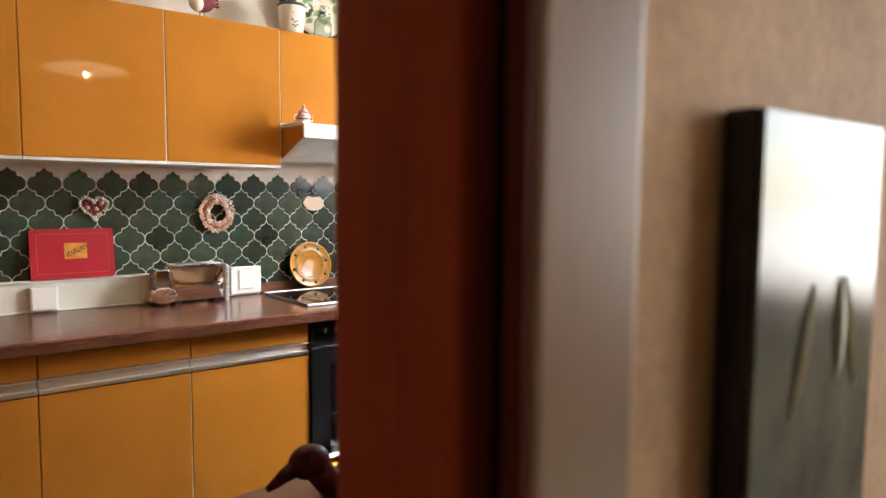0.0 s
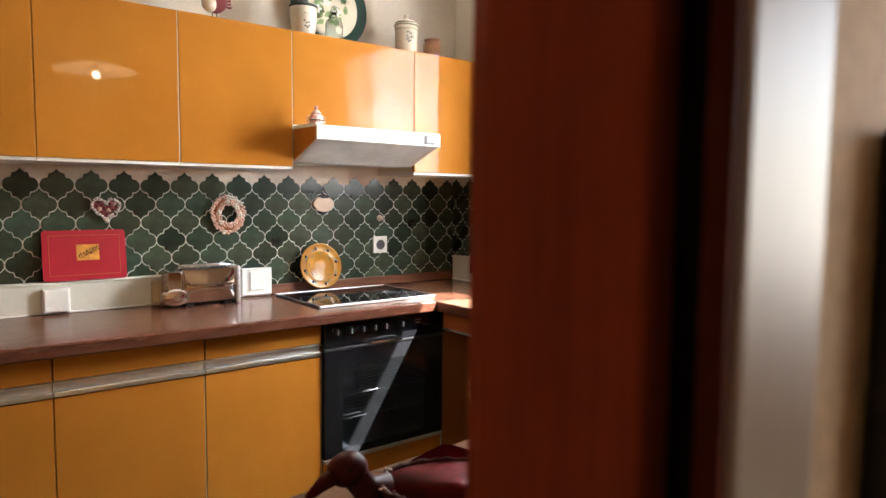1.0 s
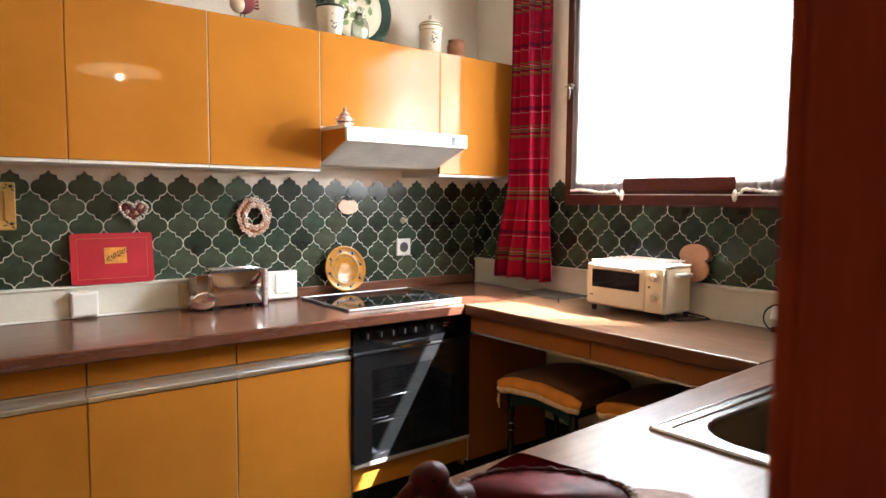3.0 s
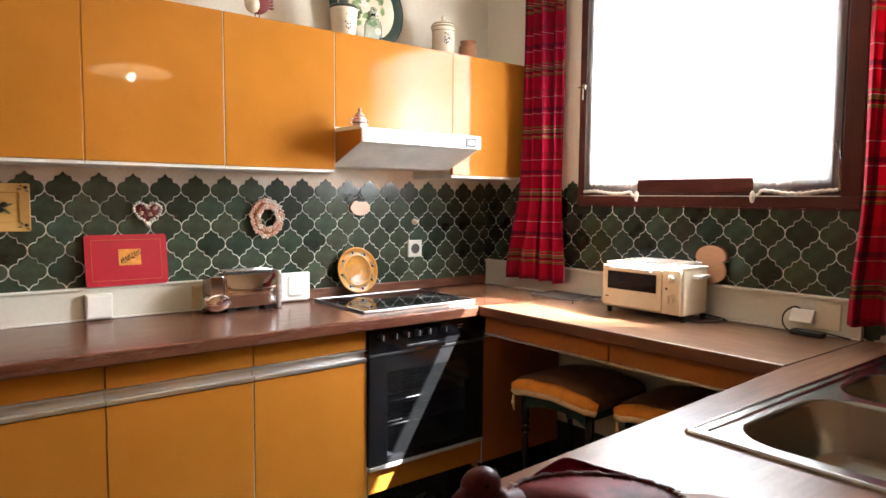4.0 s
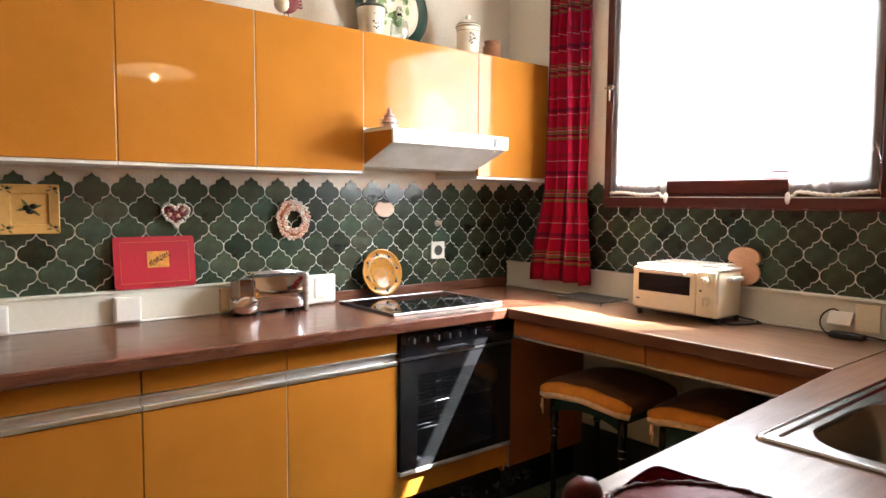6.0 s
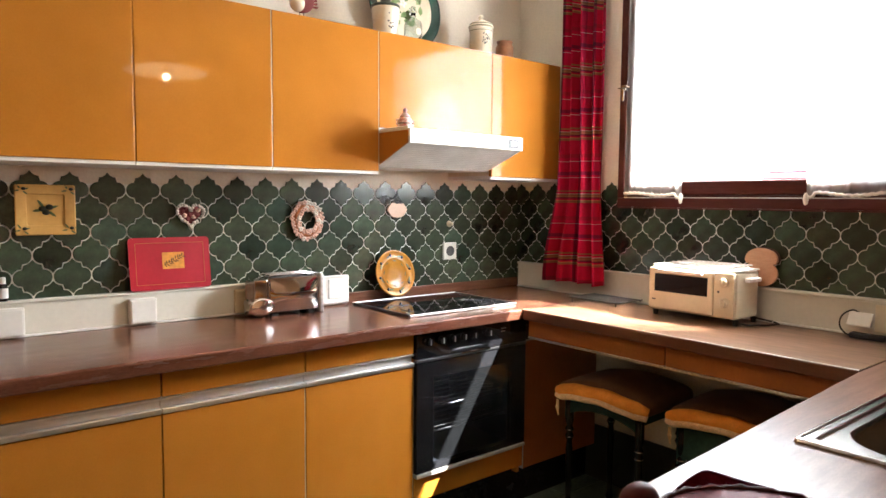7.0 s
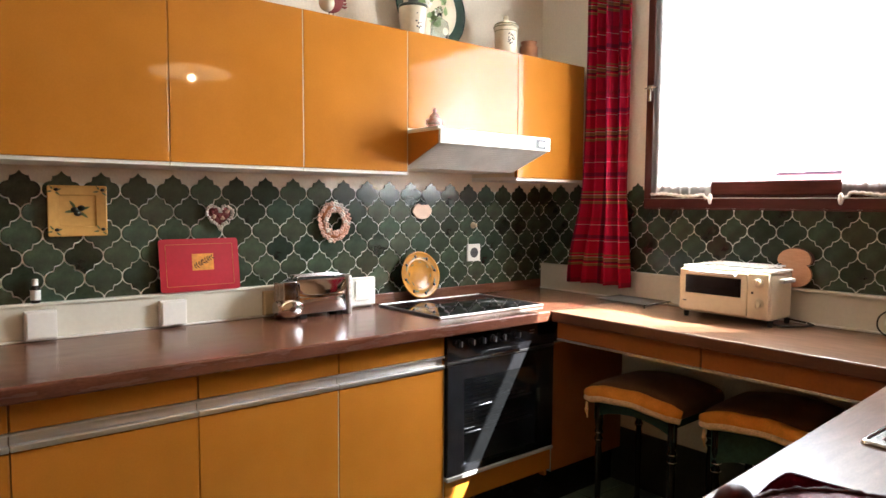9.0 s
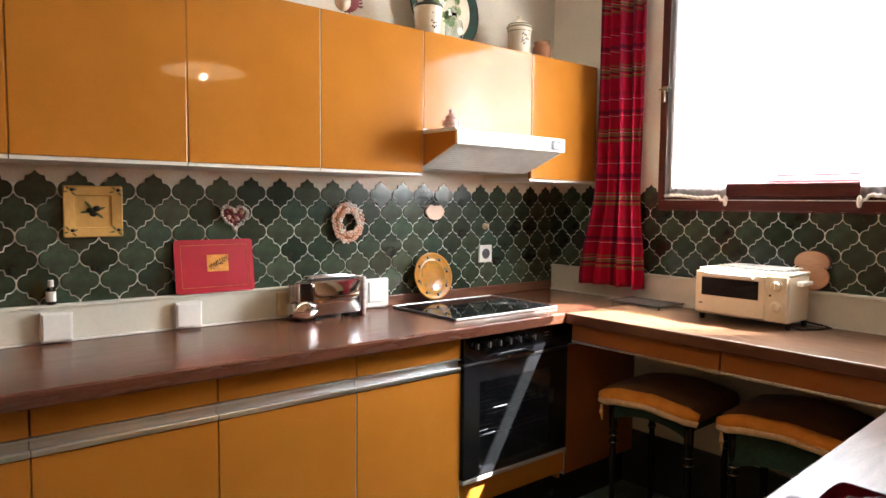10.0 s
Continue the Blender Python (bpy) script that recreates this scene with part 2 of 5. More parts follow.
structure("wall_hall_back", box(-5.2, 0.4, -5.6, -5.4, -0.006, TOP), HALLWALL, "beige wall at the back of the hall")
structure("wall_hall_left", box(-5.3, -5.2, -5.4, HALL, -0.006, TOP), HALLWALL, "beige wall at the end of the hall")

# ---- doorway ----
door = thing("door_1", (DX1, FRONT, 0), "red-brown stained wooden door frame of the open kitchen doorway", "door frame", kind="structure")
part("jamb", box(DX1, DX1 + 0.02, -2.7527, FRONT + 0.001, 0, DZ + 0.02, 0.002), REDWOOD, door)
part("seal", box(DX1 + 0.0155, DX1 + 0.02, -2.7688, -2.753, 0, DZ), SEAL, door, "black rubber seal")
# rebate in a much darker red than the jamb
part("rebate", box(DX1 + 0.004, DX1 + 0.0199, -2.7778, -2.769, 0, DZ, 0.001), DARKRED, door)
PROFILE = [(-2.1665, -2.7712), (-2.1662, -2.7775), (-2.1648, -2.7793), (-2.1625, -2.7802), (-2.1245, -2.7852), (-2.1225, -2.7846), (-2.1215, -2.783), (-2.1215, -2.7782), (-2.157, -2.7712)]
part("casing", prism([(x, y, 0) for x, y in PROFILE], (0, 0, DZ + 0.06)), REDGLOSS, door, "glossy red-brown casing")
part("casing", box(DX1 + 0.004, DX1 + 0.06, FRONT + 0.001, FRONT + 0.012, 0, DZ + 0.06, 0.003), REDWOOD, door)
part("jamb", box(DX0 - 0.02, DX0, HALL + 0.001, FRONT + 0.004, 0, DZ + 0.02, 0.002), REDWOOD, door)
part("casing", box(DX0 - 0.06, DX0 - 0.004, HALL - 0.012, HALL - 0.001, 0, DZ + 0.06, 0.003), REDWOOD, door)
part("head", box(DX0, DX1, HALL + 0.001, FRONT + 0.004, DZ, DZ + 0.02, 0.002), REDWOOD, door)

# ---- base cabinets ----
ZT, ZB = 0.89, 0.85                  # worktop
CY, UY = -0.56, -0.31                # fronts of the base and wall cabinets


def base_cabinet(x0, x1, strip):
    c = thing("base_cabinet", ((x0 + x1) / 2, CY, 0), "yellow-orange laminate base cabinet with an aluminium grip rail", "cabinet", "base cabinets")
    part("carcass", box(x0 + 0.001, x1 - 0.001, CY + 0.022, -0.02, 0.15, ZB - 0.002), ORANGE, c)
    part("plinth", box(x0, x1, CY + 0.05, CY + 0.066, 0, 0.15), BLACK, c, "black plinth")
    part("drawer_front", box(x0 + 0.002, x1 - 0.002, CY, CY + 0.02, 0.766, ZB - 0.004, 0.002), YELLOW, c)
    leaf_ = part("door", box(x0 + 0.0015, x1 - 0.0036, CY, CY + 0.02, 0.17, 0.713, 0.0015), YELLOW, c)
    part("edge", box(x1 - 0.0035, x1 - 0.0010, CY + 0.0003, CY + 0.019, 0.171, 0.712), strip, leaf_, "narrow edge strip")
    rail = part("grip_rail", box(x0 + 0.001, x1 - 0.001, CY + 0.0165, CY + 0.0212, 0.716, 0.764), DULLALU, c, "brushed aluminium grip rail")
    part("lip", box(x0 + 0.001, x1 - 0.001, CY - 0.005, CY + 0.016, 0.7165, 0.7325, 0.003, 3), ALU, rail)
    part("lip", box(x0 + 0.001, x1 - 0.001, CY - 0.001, CY + 0.016, 0.7575, 0.7635, 0.001), ALU, rail)
    return c


XB = (-1.112, -1.566, -2.030, -2.492, -2.955)
for a, b in zip(XB[1:], XB):
    # lit door edges are painted pale at the right-hand joints only
    base_cabinet(a, b, LITEDGE if b > -1.6 else YELLOW)

EDGEWOOD = material("brown_edge_band", (0.135, 0.050, 0.030), 0.26, second=(0.085, 0.030, 0.019), scale=5, stretch=(1.2, 9, 9), grain=0.2, fine=70, bump=0.006)
EDGEWOOD_Y = material("dark_brown_edge_band_turned", (0.14, 0.052, 0.028), 0.3, second=(0.10, 0.038, 0.02), scale=5, stretch=(9, 1.2, 9), grain=0.2, fine=70, bump=0.006)
wt = thing("worktop", (-1.4, -0.3, ZB), "brown wood-grain laminate worktop along the tiled wall", "worktop")
part("slab", box(LEFT + 0.004, -0.012, -0.6005, -0.0095, ZB, ZT, 0.001), WOODTOP, wt)
part("front_edge", box(LEFT + 0.004, -0.5855, -0.613, -0.6, ZB - 0.002, ZT + 0.0003, 0.006, 3), EDGEWOOD, wt, "rounded dark wood edge")
wt = thing("worktop", (-0.3, -1.25, ZB), "brown wood-grain laminate worktop under the window", "worktop")
part("slab", box(-0.573, -0.0095, -1.884, -0.6145, ZB, ZT, 0.001), WOODTOP_Y, wt)
part("front_edge", box(-0.585, -0.5725, -1.884, -0.6145, ZB - 0.002, ZT + 0.0003, 0.005, 3), EDGEWOOD_Y, wt, "rounded dark wood edge")
# highlight on the rounded edge, modelled as a thin bright strip
part("edge_strip", box(-0.5820, -0.5785, -1.884, -0.6145, ZT - 0.001, ZT + 0.0016, 0.0007), DULLALU, wt, "thin bright strip drawn as the edge's highlight")
solid("joint_strip", box(-0.585, -0.012, -0.6144, -0.6006, ZT - 0.003, ZT + 0.0006), BROWNJOINT, "dark strip along the worktop corner joint", "strip")

# ---- wall cabinets ----
UZ0, UZ1 = 1.455, 2.01


def wall_cabinet(x0, x1, z0, side=ORANGE, strip=None):
    c = thing("wall_cabinet", ((x0 + x1) / 2, 0, z0), "glossy yellow-orange laminate wall cabinet with a white underside", "cabinet", "wall cabinets")
    part("carcass", box(x0 + 0.001, x1 - 0.001, UY + 0.021, -0.003, z0 + 0.01, UZ1), side, c)
    part("bottom", box(x0 + 0.001, x1 - 0.001, UY + 0.004, -0.003, z0 - 0.008, z0 + 0.01, 0.001), WHITE, c, "white underside")
    bm = box(x0 + 0.0008, x1 - 0.0035, UY, UY + 0.02, z0 + 0.004, UZ1 - 0.001, 0.002)
    for v in bm.verts:
        v.co.y -= (UZ1 - v.co.z) * 0.006
    leaf_ = part("door", bm, YELLOW, c)
    bm = box(x1 - 0.0034, x1 - 0.0008, UY + 0.0003, UY + 0.02, z0 + 0.0045, UZ1 - 0.0015)
    for v in bm.verts:
        v.co.y -= (UZ1 - v.co.z) * 0.006
    part("edge", bm, strip or YELLOW, leaf_, "narrow edge strip")
    return c


XU = (-1.105, -1.558, -2.018, -2.486, -2.955)
for a, b in zip(XU[1:], XU):
    # same pale painted light on the right-hand door edges
    wall_cabinet(a, b, UZ0, strip=LITEDGE if b > -1.6 else None)
wall_cabinet(-1.105, -0.492, 1.628)
wall_cabinet(-0.492, -0.03, 1.450, CREAM)

# ---- oven ----
SMOKED = material("smoked_glass", (0.62, 0.65, 0.68), 0.04, grain=0.02, bump=0.0, transmission=1.0, rough_var=0.02)
CAVITY = material("grey_oven_enamel", (0.022, 0.024, 0.030), 0.35, grain=0.2, bump=0.01)
OX0, OX1 = -1.110, -0.514


def dusty_glass():
    m = bpy.data.materials.new("dust_film")
    m.use_nodes = True
    nt = m.node_tree
    nt.nodes.remove(nt.nodes["Principled BSDF"])
    clr, dif, mix = nt.nodes.new("ShaderNodeBsdfTransparent"), nt.nodes.new("ShaderNodeBsdfDiffuse"), nt.nodes.new("ShaderNodeMixShader")
    dif.inputs["Color"].default_value = (0.55, 0.6, 0.66, 1)
    ns, mr = nt.nodes.new("ShaderNodeTexNoise"), nt.nodes.new("ShaderNodeMapRange")
    ns.inputs["Scale"].default_value = 9.0
    mr.inputs["To Min"].default_value, mr.inputs["To Max"].default_value = 0.004, 0.009
    nt.links.new(ns.outputs["Fac"], mr.inputs["Value"])
    nt.links.new(mr.outputs["Result"], mix.inputs["Fac"])
    nt.links.new(clr.outputs[0], mix.inputs[1])
    nt.links.new(dif.outputs[0], mix.inputs[2])
    nt.links.new(mix.outputs[0], nt.nodes["Material Output"].inputs["Surface"])
    return m


DUSTY = dusty_glass()


GREYSILL = material("pale_grey_enamelled_sill", (0.5, 0.49, 0.47), 0.35, metal=0.3, grain=0.06, bump=0)
DARKTRIM = material("dark_anodised_trim", (0.16, 0.16, 0.17), 0.3, metal=0.9, grain=0.05, bump=0)
DARKRACK = material("dulled_oven_wire", (0.10, 0.105, 0.115), 0.4, metal=0.8, grain=0.1, bump=0)


def built_in_oven():
    o = thing("oven", ((OX0 + OX1) / 2, CY, 0.19), "black built-in oven with knobs and a smoked glass door", "oven")
    part("control_panel", box(OX0 + 0.002, OX1 - 0.002, CY - 0.012, CY + 0.03, 0.742, 0.848, 0.003), BLACKGLASS, o)
    for x in (-1.057, -0.994, -0.938, -0.882, -0.829, -0.746):
        k = part("knob", lathe([(0.017, 0), (0.017, 0.004), (0.014, 0.006), (0.013, 0.02), (0.011, 0.022)], (x, CY - 0.012, 0.807), 18, turn=Matrix.Rotation(radians(90), 3, "X")), BLACK, o, smooth=False)
        part("pointer", box(x - 0.0015, x + 0.0015, CY - 0.0365, CY - 0.0335, 0.797, 0.818), ALU, k, "thin silver pointer line")
    part("label_bars", box(-0.668, -0.640, CY - 0.0128, CY - 0.0118, 0.812, 0.815, bm=box(-0.668, -0.645, CY - 0.0128, CY - 0.0118, 0.800, 0.803)), ALU, o)
    d = part("door", box(OX0 + 0.003, OX0 + 0.085, CY - 0.012, CY + 0.018, 0.296, 0.728, 0.002), BLACKGLASS, o)
    part("stile", box(OX1 - 0.085, OX1 - 0.003, CY - 0.012, CY + 0.018, 0.296, 0.728, 0.002), BLACKGLASS, d)
    part("rail", box(OX0 + 0.0855, OX1 - 0.0855, CY - 0.012, CY + 0.018, 0.664, 0.728, 0.002), BLACKGLASS, d)
    part("rail", box(OX0 + 0.0855, OX1 - 0.0855, CY - 0.012, CY + 0.018, 0.296, 0.318, 0.002), BLACKGLASS, d)
    pane = part("pane", box(OX0 + 0.0855, OX1 - 0.0855, CY - 0.0115, CY - 0.0075, 0.3185, 0.6635), SMOKED, d, "smoked glass pane")
    pane.visible_shadow = False
    part("outer_film", box(OX0 + 0.006, OX1 - 0.006, CY - 0.0132, CY - 0.0126, 0.299, 0.725), DUSTY, d, "thin film of dust on the glass")
    part("handle", box(-0.909, -0.757, CY - 0.045, CY - 0.03, 0.744, 0.755, 0.003), CHROME, o, "chrome door handle")
    part("bracket", box(-0.902, -0.892, CY - 0.0305, CY - 0.012, 0.745, 0.754), BLACK, o)
    part("bracket", box(-0.774, -0.764, CY - 0.0305, CY - 0.012, 0.745, 0.754), BLACK, o)
    part("trim", box(OX0 + 0.002, OX1 - 0.002, CY - 0.014, CY + 0.01, 0.7295, 0.7405, 0.002), DARKTRIM, o, "thin dark metal trim line")
    bm = box(OX0 + 0.06, OX1 - 0.06, -0.12, -0.11, 0.30, 0.70)
    box(OX0 + 0.05, OX0 + 0.06, CY + 0.0185, -0.11, 0.30, 0.70, bm=bm)
    box(OX1 - 0.06, OX1 - 0.05, CY + 0.0185, -0.11, 0.30, 0.70, bm=bm)
    box(OX0 + 0.05, OX1 - 0.05, CY + 0.0185, -0.11, 0.29, 0.30, bm=bm)
    box(OX0 + 0.05, OX1 - 0.05, CY + 0.0185, -0.11, 0.70, 0.71, bm=bm)
    part("cavity", bm, CAVITY, o, "grey enamelled cavity")
    for z in (0.42, 0.52):
        bm = tube([(OX0 + 0.062, -0.50, z), (OX1 - 0.062, -0.50, z)], 0.004, 6)
        for k in range(7):
            tube([(OX0 + 0.062, -0.46 + k * 0.05, z), (OX1 - 0.062, -0.46 + k * 0.05, z)], 0.003, 5, bm=bm)
        part("rack", bm, DARKRACK, o, "dulled wire rack", smooth=True)
    part("sill", box(OX0 + 0.002, OX1 - 0.002, CY - 0.016, CY + 0.02, 0.280, 0.2945, 0.002), GREYSILL, o, "pale grey metal sill")
    part("drawer_front", box(OX0 + 0.002, OX1 - 0.002, CY, CY + 0.02, 0.185, 0.278, 0.002), YELLOW, o, "yellow-orange laminate panel")
    part("plinth", box(OX0, OX1, CY + 0.05, CY + 0.066, 0, 0.185), BLACK, o, "black plinth")
    part("side_panel", box(OX0 + 0.001, OX0 + 0.016, CY + 0.021, -0.02, 0.15, ZB - 0.002), ORANGE, o)
    part("side_panel", box(OX1 - 0.016, OX1 - 0.001, CY + 0.021, -0.02, 0.15, ZB - 0.002), ORANGE, o)


built_in_oven()

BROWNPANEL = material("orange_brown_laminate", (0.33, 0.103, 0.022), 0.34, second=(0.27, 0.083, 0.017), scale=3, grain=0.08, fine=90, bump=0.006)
corner = thing("corner_panel", (-0.26, CY, 0), "orange-brown laminate panel closing the worktop corner", "panel")
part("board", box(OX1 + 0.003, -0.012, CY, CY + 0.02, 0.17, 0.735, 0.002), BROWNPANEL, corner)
part("edge", box(OX1 - 0.0005, OX1 + 0.0025, CY - 0.002, CY + 0.02, 0.17, 0.735), ALU, corner, "thin light edge strip")
part("plinth", box(OX1 + 0.001, -0.012, CY + 0.05, CY + 0.066, 0, 0.17), BLACK, corner, "black plinth")
part("gap_rail", box(OX1 + 0.001, -0.012, CY + 0.03, CY + 0.045, 0.735, ZB - 0.002), BLACK, corner, "black recessed rail")

# ---- drawers under the window worktop ----


def shallow_drawer(y0, y1):
    d = thing("shallow_drawer", (-0.56, (y0 + y1) / 2, 0.77), "orange laminate drawer hung under the window worktop", "drawer", "drawers under the window worktop")
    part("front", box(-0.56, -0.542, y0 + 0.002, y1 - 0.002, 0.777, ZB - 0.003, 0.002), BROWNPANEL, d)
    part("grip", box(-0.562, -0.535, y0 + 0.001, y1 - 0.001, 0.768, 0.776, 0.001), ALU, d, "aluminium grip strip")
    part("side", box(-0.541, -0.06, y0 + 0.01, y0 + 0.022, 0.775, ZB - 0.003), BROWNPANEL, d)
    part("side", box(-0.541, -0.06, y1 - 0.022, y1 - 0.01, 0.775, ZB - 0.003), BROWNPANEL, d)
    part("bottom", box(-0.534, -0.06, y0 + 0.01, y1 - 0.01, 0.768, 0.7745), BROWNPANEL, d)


shallow_drawer(-1.272, -0.625)
shallow_drawer(-1.88, -1.274)

# ---- hob ----
hob = thing("hob", (-0.79, -0.29, ZT), "black ceramic glass hob with a steel frame set into the worktop", "hob")
part("glass", box(-1.075, -0.512, -0.487, -0.083, ZT + 0.0005, ZT + 0.008, 0.002), BLACKGLASS, hob)
for n, (a, b, c, d) in enumerate(((-1.085, -0.502, -0.497, -0.4875), (-1.085, -0.502, -0.0825, -0.073), (-1.085, -1.0755, -0.4872, -0.0828), (-0.5115, -0.502, -0.4872, -0.0828))):
    part("frame", box(a, b, c, d, ZT + 0.0003, ZT + 0.0105, 0.003), DULLALU if n < 2 else DARKTRIM, hob, "steel frame strip")
RINGS = material("grey_print", (0.06, 0.06, 0.065), 0.2, grain=0.05, bump=0)
for x, y, r in ((-0.93, -0.37, 0.095), (-0.93, -0.19, 0.072), (-0.655, -0.19, 0.095), (-0.655, -0.37, 0.072)):
    ring = [(x + r * math.cos(a * math.pi / 20), y + r * math.sin(a * math.pi / 20), ZT + 0.0081) for a in range(40)]
    part("cooking_zone", tube(ring, 0.0009, 4, closed=True), RINGS, hob, "grey printed cooking zone ring")

solid("worktop_upstand", box(-1.085, -0.012, -0.024, -0.0085, ZT + 0.0005, 0.936, 0.003), WOODTOP, "brown laminate upstand strip behind the hob", "upstand")

# ---- cable ducts ----


def duct(bm_face, bm_lip, bm_base, at, label):
    d = thing("cable_duct", at, label, "cable duct", "cable ducts")
    part("cover", bm_face, DUCTCREAM, d)
    part("top_lip", bm_lip, DUCTCREAM, d)
    part("base_lip", bm_base, WHITE, d, "white lower edge")


duct(box(LEFT + 0.006, -1.09, -0.034, -0.009, ZT + 0.008, 1.0, 0.002), box(LEFT + 0.006, -1.09, -0.042, -0.009, 1.0005, 1.011, 0.003),
     box(LEFT + 0.006, -1.09, -0.04, -0.009, ZT + 0.0005, ZT + 0.0075, 0.002), (-2.0, -0.02, ZT), "cream plastic cable duct on the worktop below the green tiles")
duct(box(-0.034, -0.009, -1.882, -0.045, ZT + 0.008, 1.01, 0.002), box(-0.042, -0.009, -1.882, -0.045, 1.0105, 1.023, 0.003),
     box(-0.04, -0.009, -1.882, -0.045, ZT + 0.0005, ZT + 0.0075, 0.002), (-0.02, -0.9, ZT), "cream plastic cable duct under the window")


def socket_box(name, x0, x1, y, z0, z1, mat, label):
    s = thing(name, ((x0 + x1) / 2, y, z0), label, "socket", "sockets on the cable duct")
    part("housing", box(x0, x1, y, -0.0345, z0, z1, 0.004), mat, s)
    part("cover", box(x0 + 0.006, x1 - 0.006, y - 0.004, y - 0.0002, z0 + 0.006, z1 - 0.006, 0.0015), mat, s)
    return s


BEIGE = material("beige_plastic", (0.62, 0.48, 0.30), 0.45, grain=0.04)
socket_box("socket_box", -1.985, -1.893, -0.062, ZT + 0.008, 0.988, WHITE, "white plastic socket box on the cable duct")
socket_box("socket_box", -2.39, -2.300, -0.062, ZT + 0.008, 0.990, WHITE, "white plastic socket box on the cable duct")
socket_box("socket_box", -1.60, -1.525, -0.05, ZT + 0.008, 0.992, BEIGE, "beige plastic socket box behind the toaster")

# ---- extractor hood ----
INKGREY = material("dark_grey_plastic", (0.07, 0.07, 0.075), 0.4)
hood = thing("extractor_hood", (-0.8, -0.3, 1.47), "white extractor hood with a pulled-out visor under its cabinet", "extractor hood")
HX0, HX1 = -1.103, -0.494
part("side", prism([(HX0, -0.02, 1.478), (HX0, -0.28, 1.475), (HX0, -0.500, 1.562), (HX0, -0.500, 1.610), (HX0, -0.02, 1.610)], (0.006, 0, 0)), ORANGE, hood, "orange side panel")
part("side", prism([(HX1 - 0.006, -0.02, 1.478), (HX1 - 0.006, -0.28, 1.475), (HX1 - 0.006, -0.500, 1.562), (HX1 - 0.006, -0.500, 1.610), (HX1 - 0.006, -0.02, 1.610)], (0.006, 0, 0)), WHITE, hood)
part("filter", prism([(HX0 + 0.0065, -0.28, 1.476), (HX1 - 0.0065, -0.28, 1.476), (HX1 - 0.0065, -0.498, 1.563), (HX0 + 0.0065, -0.498, 1.563)], (0, 0.004, 0.009)), FILTER, hood, "grey grease filter")
part("underside", box(HX0 + 0.0065, HX1 - 0.0065, -0.279, -0.02, 1.478, 1.486), WHITE, hood)
for k in range(13):
    f = (k + 0.7) / 13.5
    part("slot", box(HX0 + 0.03, HX1 - 0.03, -0.28 - 0.218 * f - 0.001, -0.28 - 0.218 * f + 0.001, 1.4754 + 0.087 * f, 1.4762 + 0.087 * f), FILTER, hood)
part("visor_front", box(HX0 + 0.001, HX1 - 0.001, -0.512, -0.5005, 1.560, 1.616, 0.003), WHITE, hood)
part("visor_top", box(HX0 + 0.001, HX1 - 0.001, -0.5, -0.3, 1.6105, 1.6185, 0.002), WHITE, hood)
part("cap", box(HX0 - 0.0005, HX0 + 0.0245, -0.5, -0.312, 1.6188, 1.6255, 0.002), WHITE, hood)
sw = part("switch", box(-0.584, -0.526, -0.5150, -0.5122, 1.567, 1.607, 0.001), INKGREY, hood, "dark grey switch plate")
part("rocker", box(-0.571, -0.539, -0.5185, -0.5152, 1.577, 1.597, 0.001), FILTER, sw)
part("name_bar", box(-1.06, -1.0, -0.5126, -0.5118, 1.594, 1.597), ALU, hood)

# ---- sink counter ----


def ringpts(cx, cy, hx, hy, r, z, n=6):
    pts = []
    for sx, sy, a0 in ((1, 1, 0), (-1, 1, 90), (-1, -1, 180), (1, -1, 270)):
        for k in range(n + 1):
            a = radians(a0 + 90 * k / n)
            pts.append((cx + sx * (hx - r) + r * math.cos(a), cy + sy * (hy - r) + r * math.sin(a), z))
    return pts


SX0, SX1, SY0, SY1 = -1.296, -0.09, -2.48, -2.012
SEND = -2.12
SKEW = 0.058                        # the free edge of this worktop runs slightly askew
bm = bmesh.new()
hole = [(SX0 + 0.02, SY0 + 0.02), (SX1 - 0.02, SY0 + 0.02), (SX1 - 0.02, SY1 - 0.02), (SX0 + 0.02, SY1 - 0.02)]
rim = [(SEND, -2.668), (-0.0095, -2.668), (-0.0095, -1.888), (SEND, -1.888)]
grid = [[bm.verts.new((x, y, z)) for x, y in loop] for z in (ZB, ZT) for loop in (rim, hole)]
for k in range(4):
    n = (k + 1) % 4
    for a, b in ((grid[0], grid[1]), (grid[2], grid[3]), (grid[0], grid[2]), (grid[1], grid[3])):
        bm.faces.new((a[k], a[n], b[n], b[k]))
bmesh.ops.recalc_face_normals(bm, faces=bm.faces)
bmesh.ops.bevel(bm, geom=[e for e in bm.edges if abs(e.verts[0].co.z - e.verts[1].co.z) < 0.001 and all(v.co.y > -1.9 for v in e.verts)], offset=0.003, segments=2, affect="EDGES", profile=0.5)
bmesh.ops.bisect_plane(bm, geom=bm.verts[:] + bm.edges[:] + bm.faces[:], plane_co=(-0.6, 0, 0), plane_no=(1, 0, 0))
for v in bm.verts:
    if v.co.x < -0.6 and v.co.y > -1.9:
        v.co.y -= SKEW * (-0.6 - v.co.x)
wt = thing("worktop", (-1.2, -2.3, ZB), "brown wood-grain laminate worktop round the steel sink", "worktop")
part("slab", bm, SINKTOP, wt)
bm = box(SEND, -0.5995, -1.8879, -1.8845, ZB - 0.002, ZT - 0.004, 0.0015, 2)
for v in bm.verts:
    v.co.y -= SKEW * max(0.0, -0.6 - v.co.x)
part("front_edge", bm, EDGEWOOD, wt, "rounded dark wood edge")
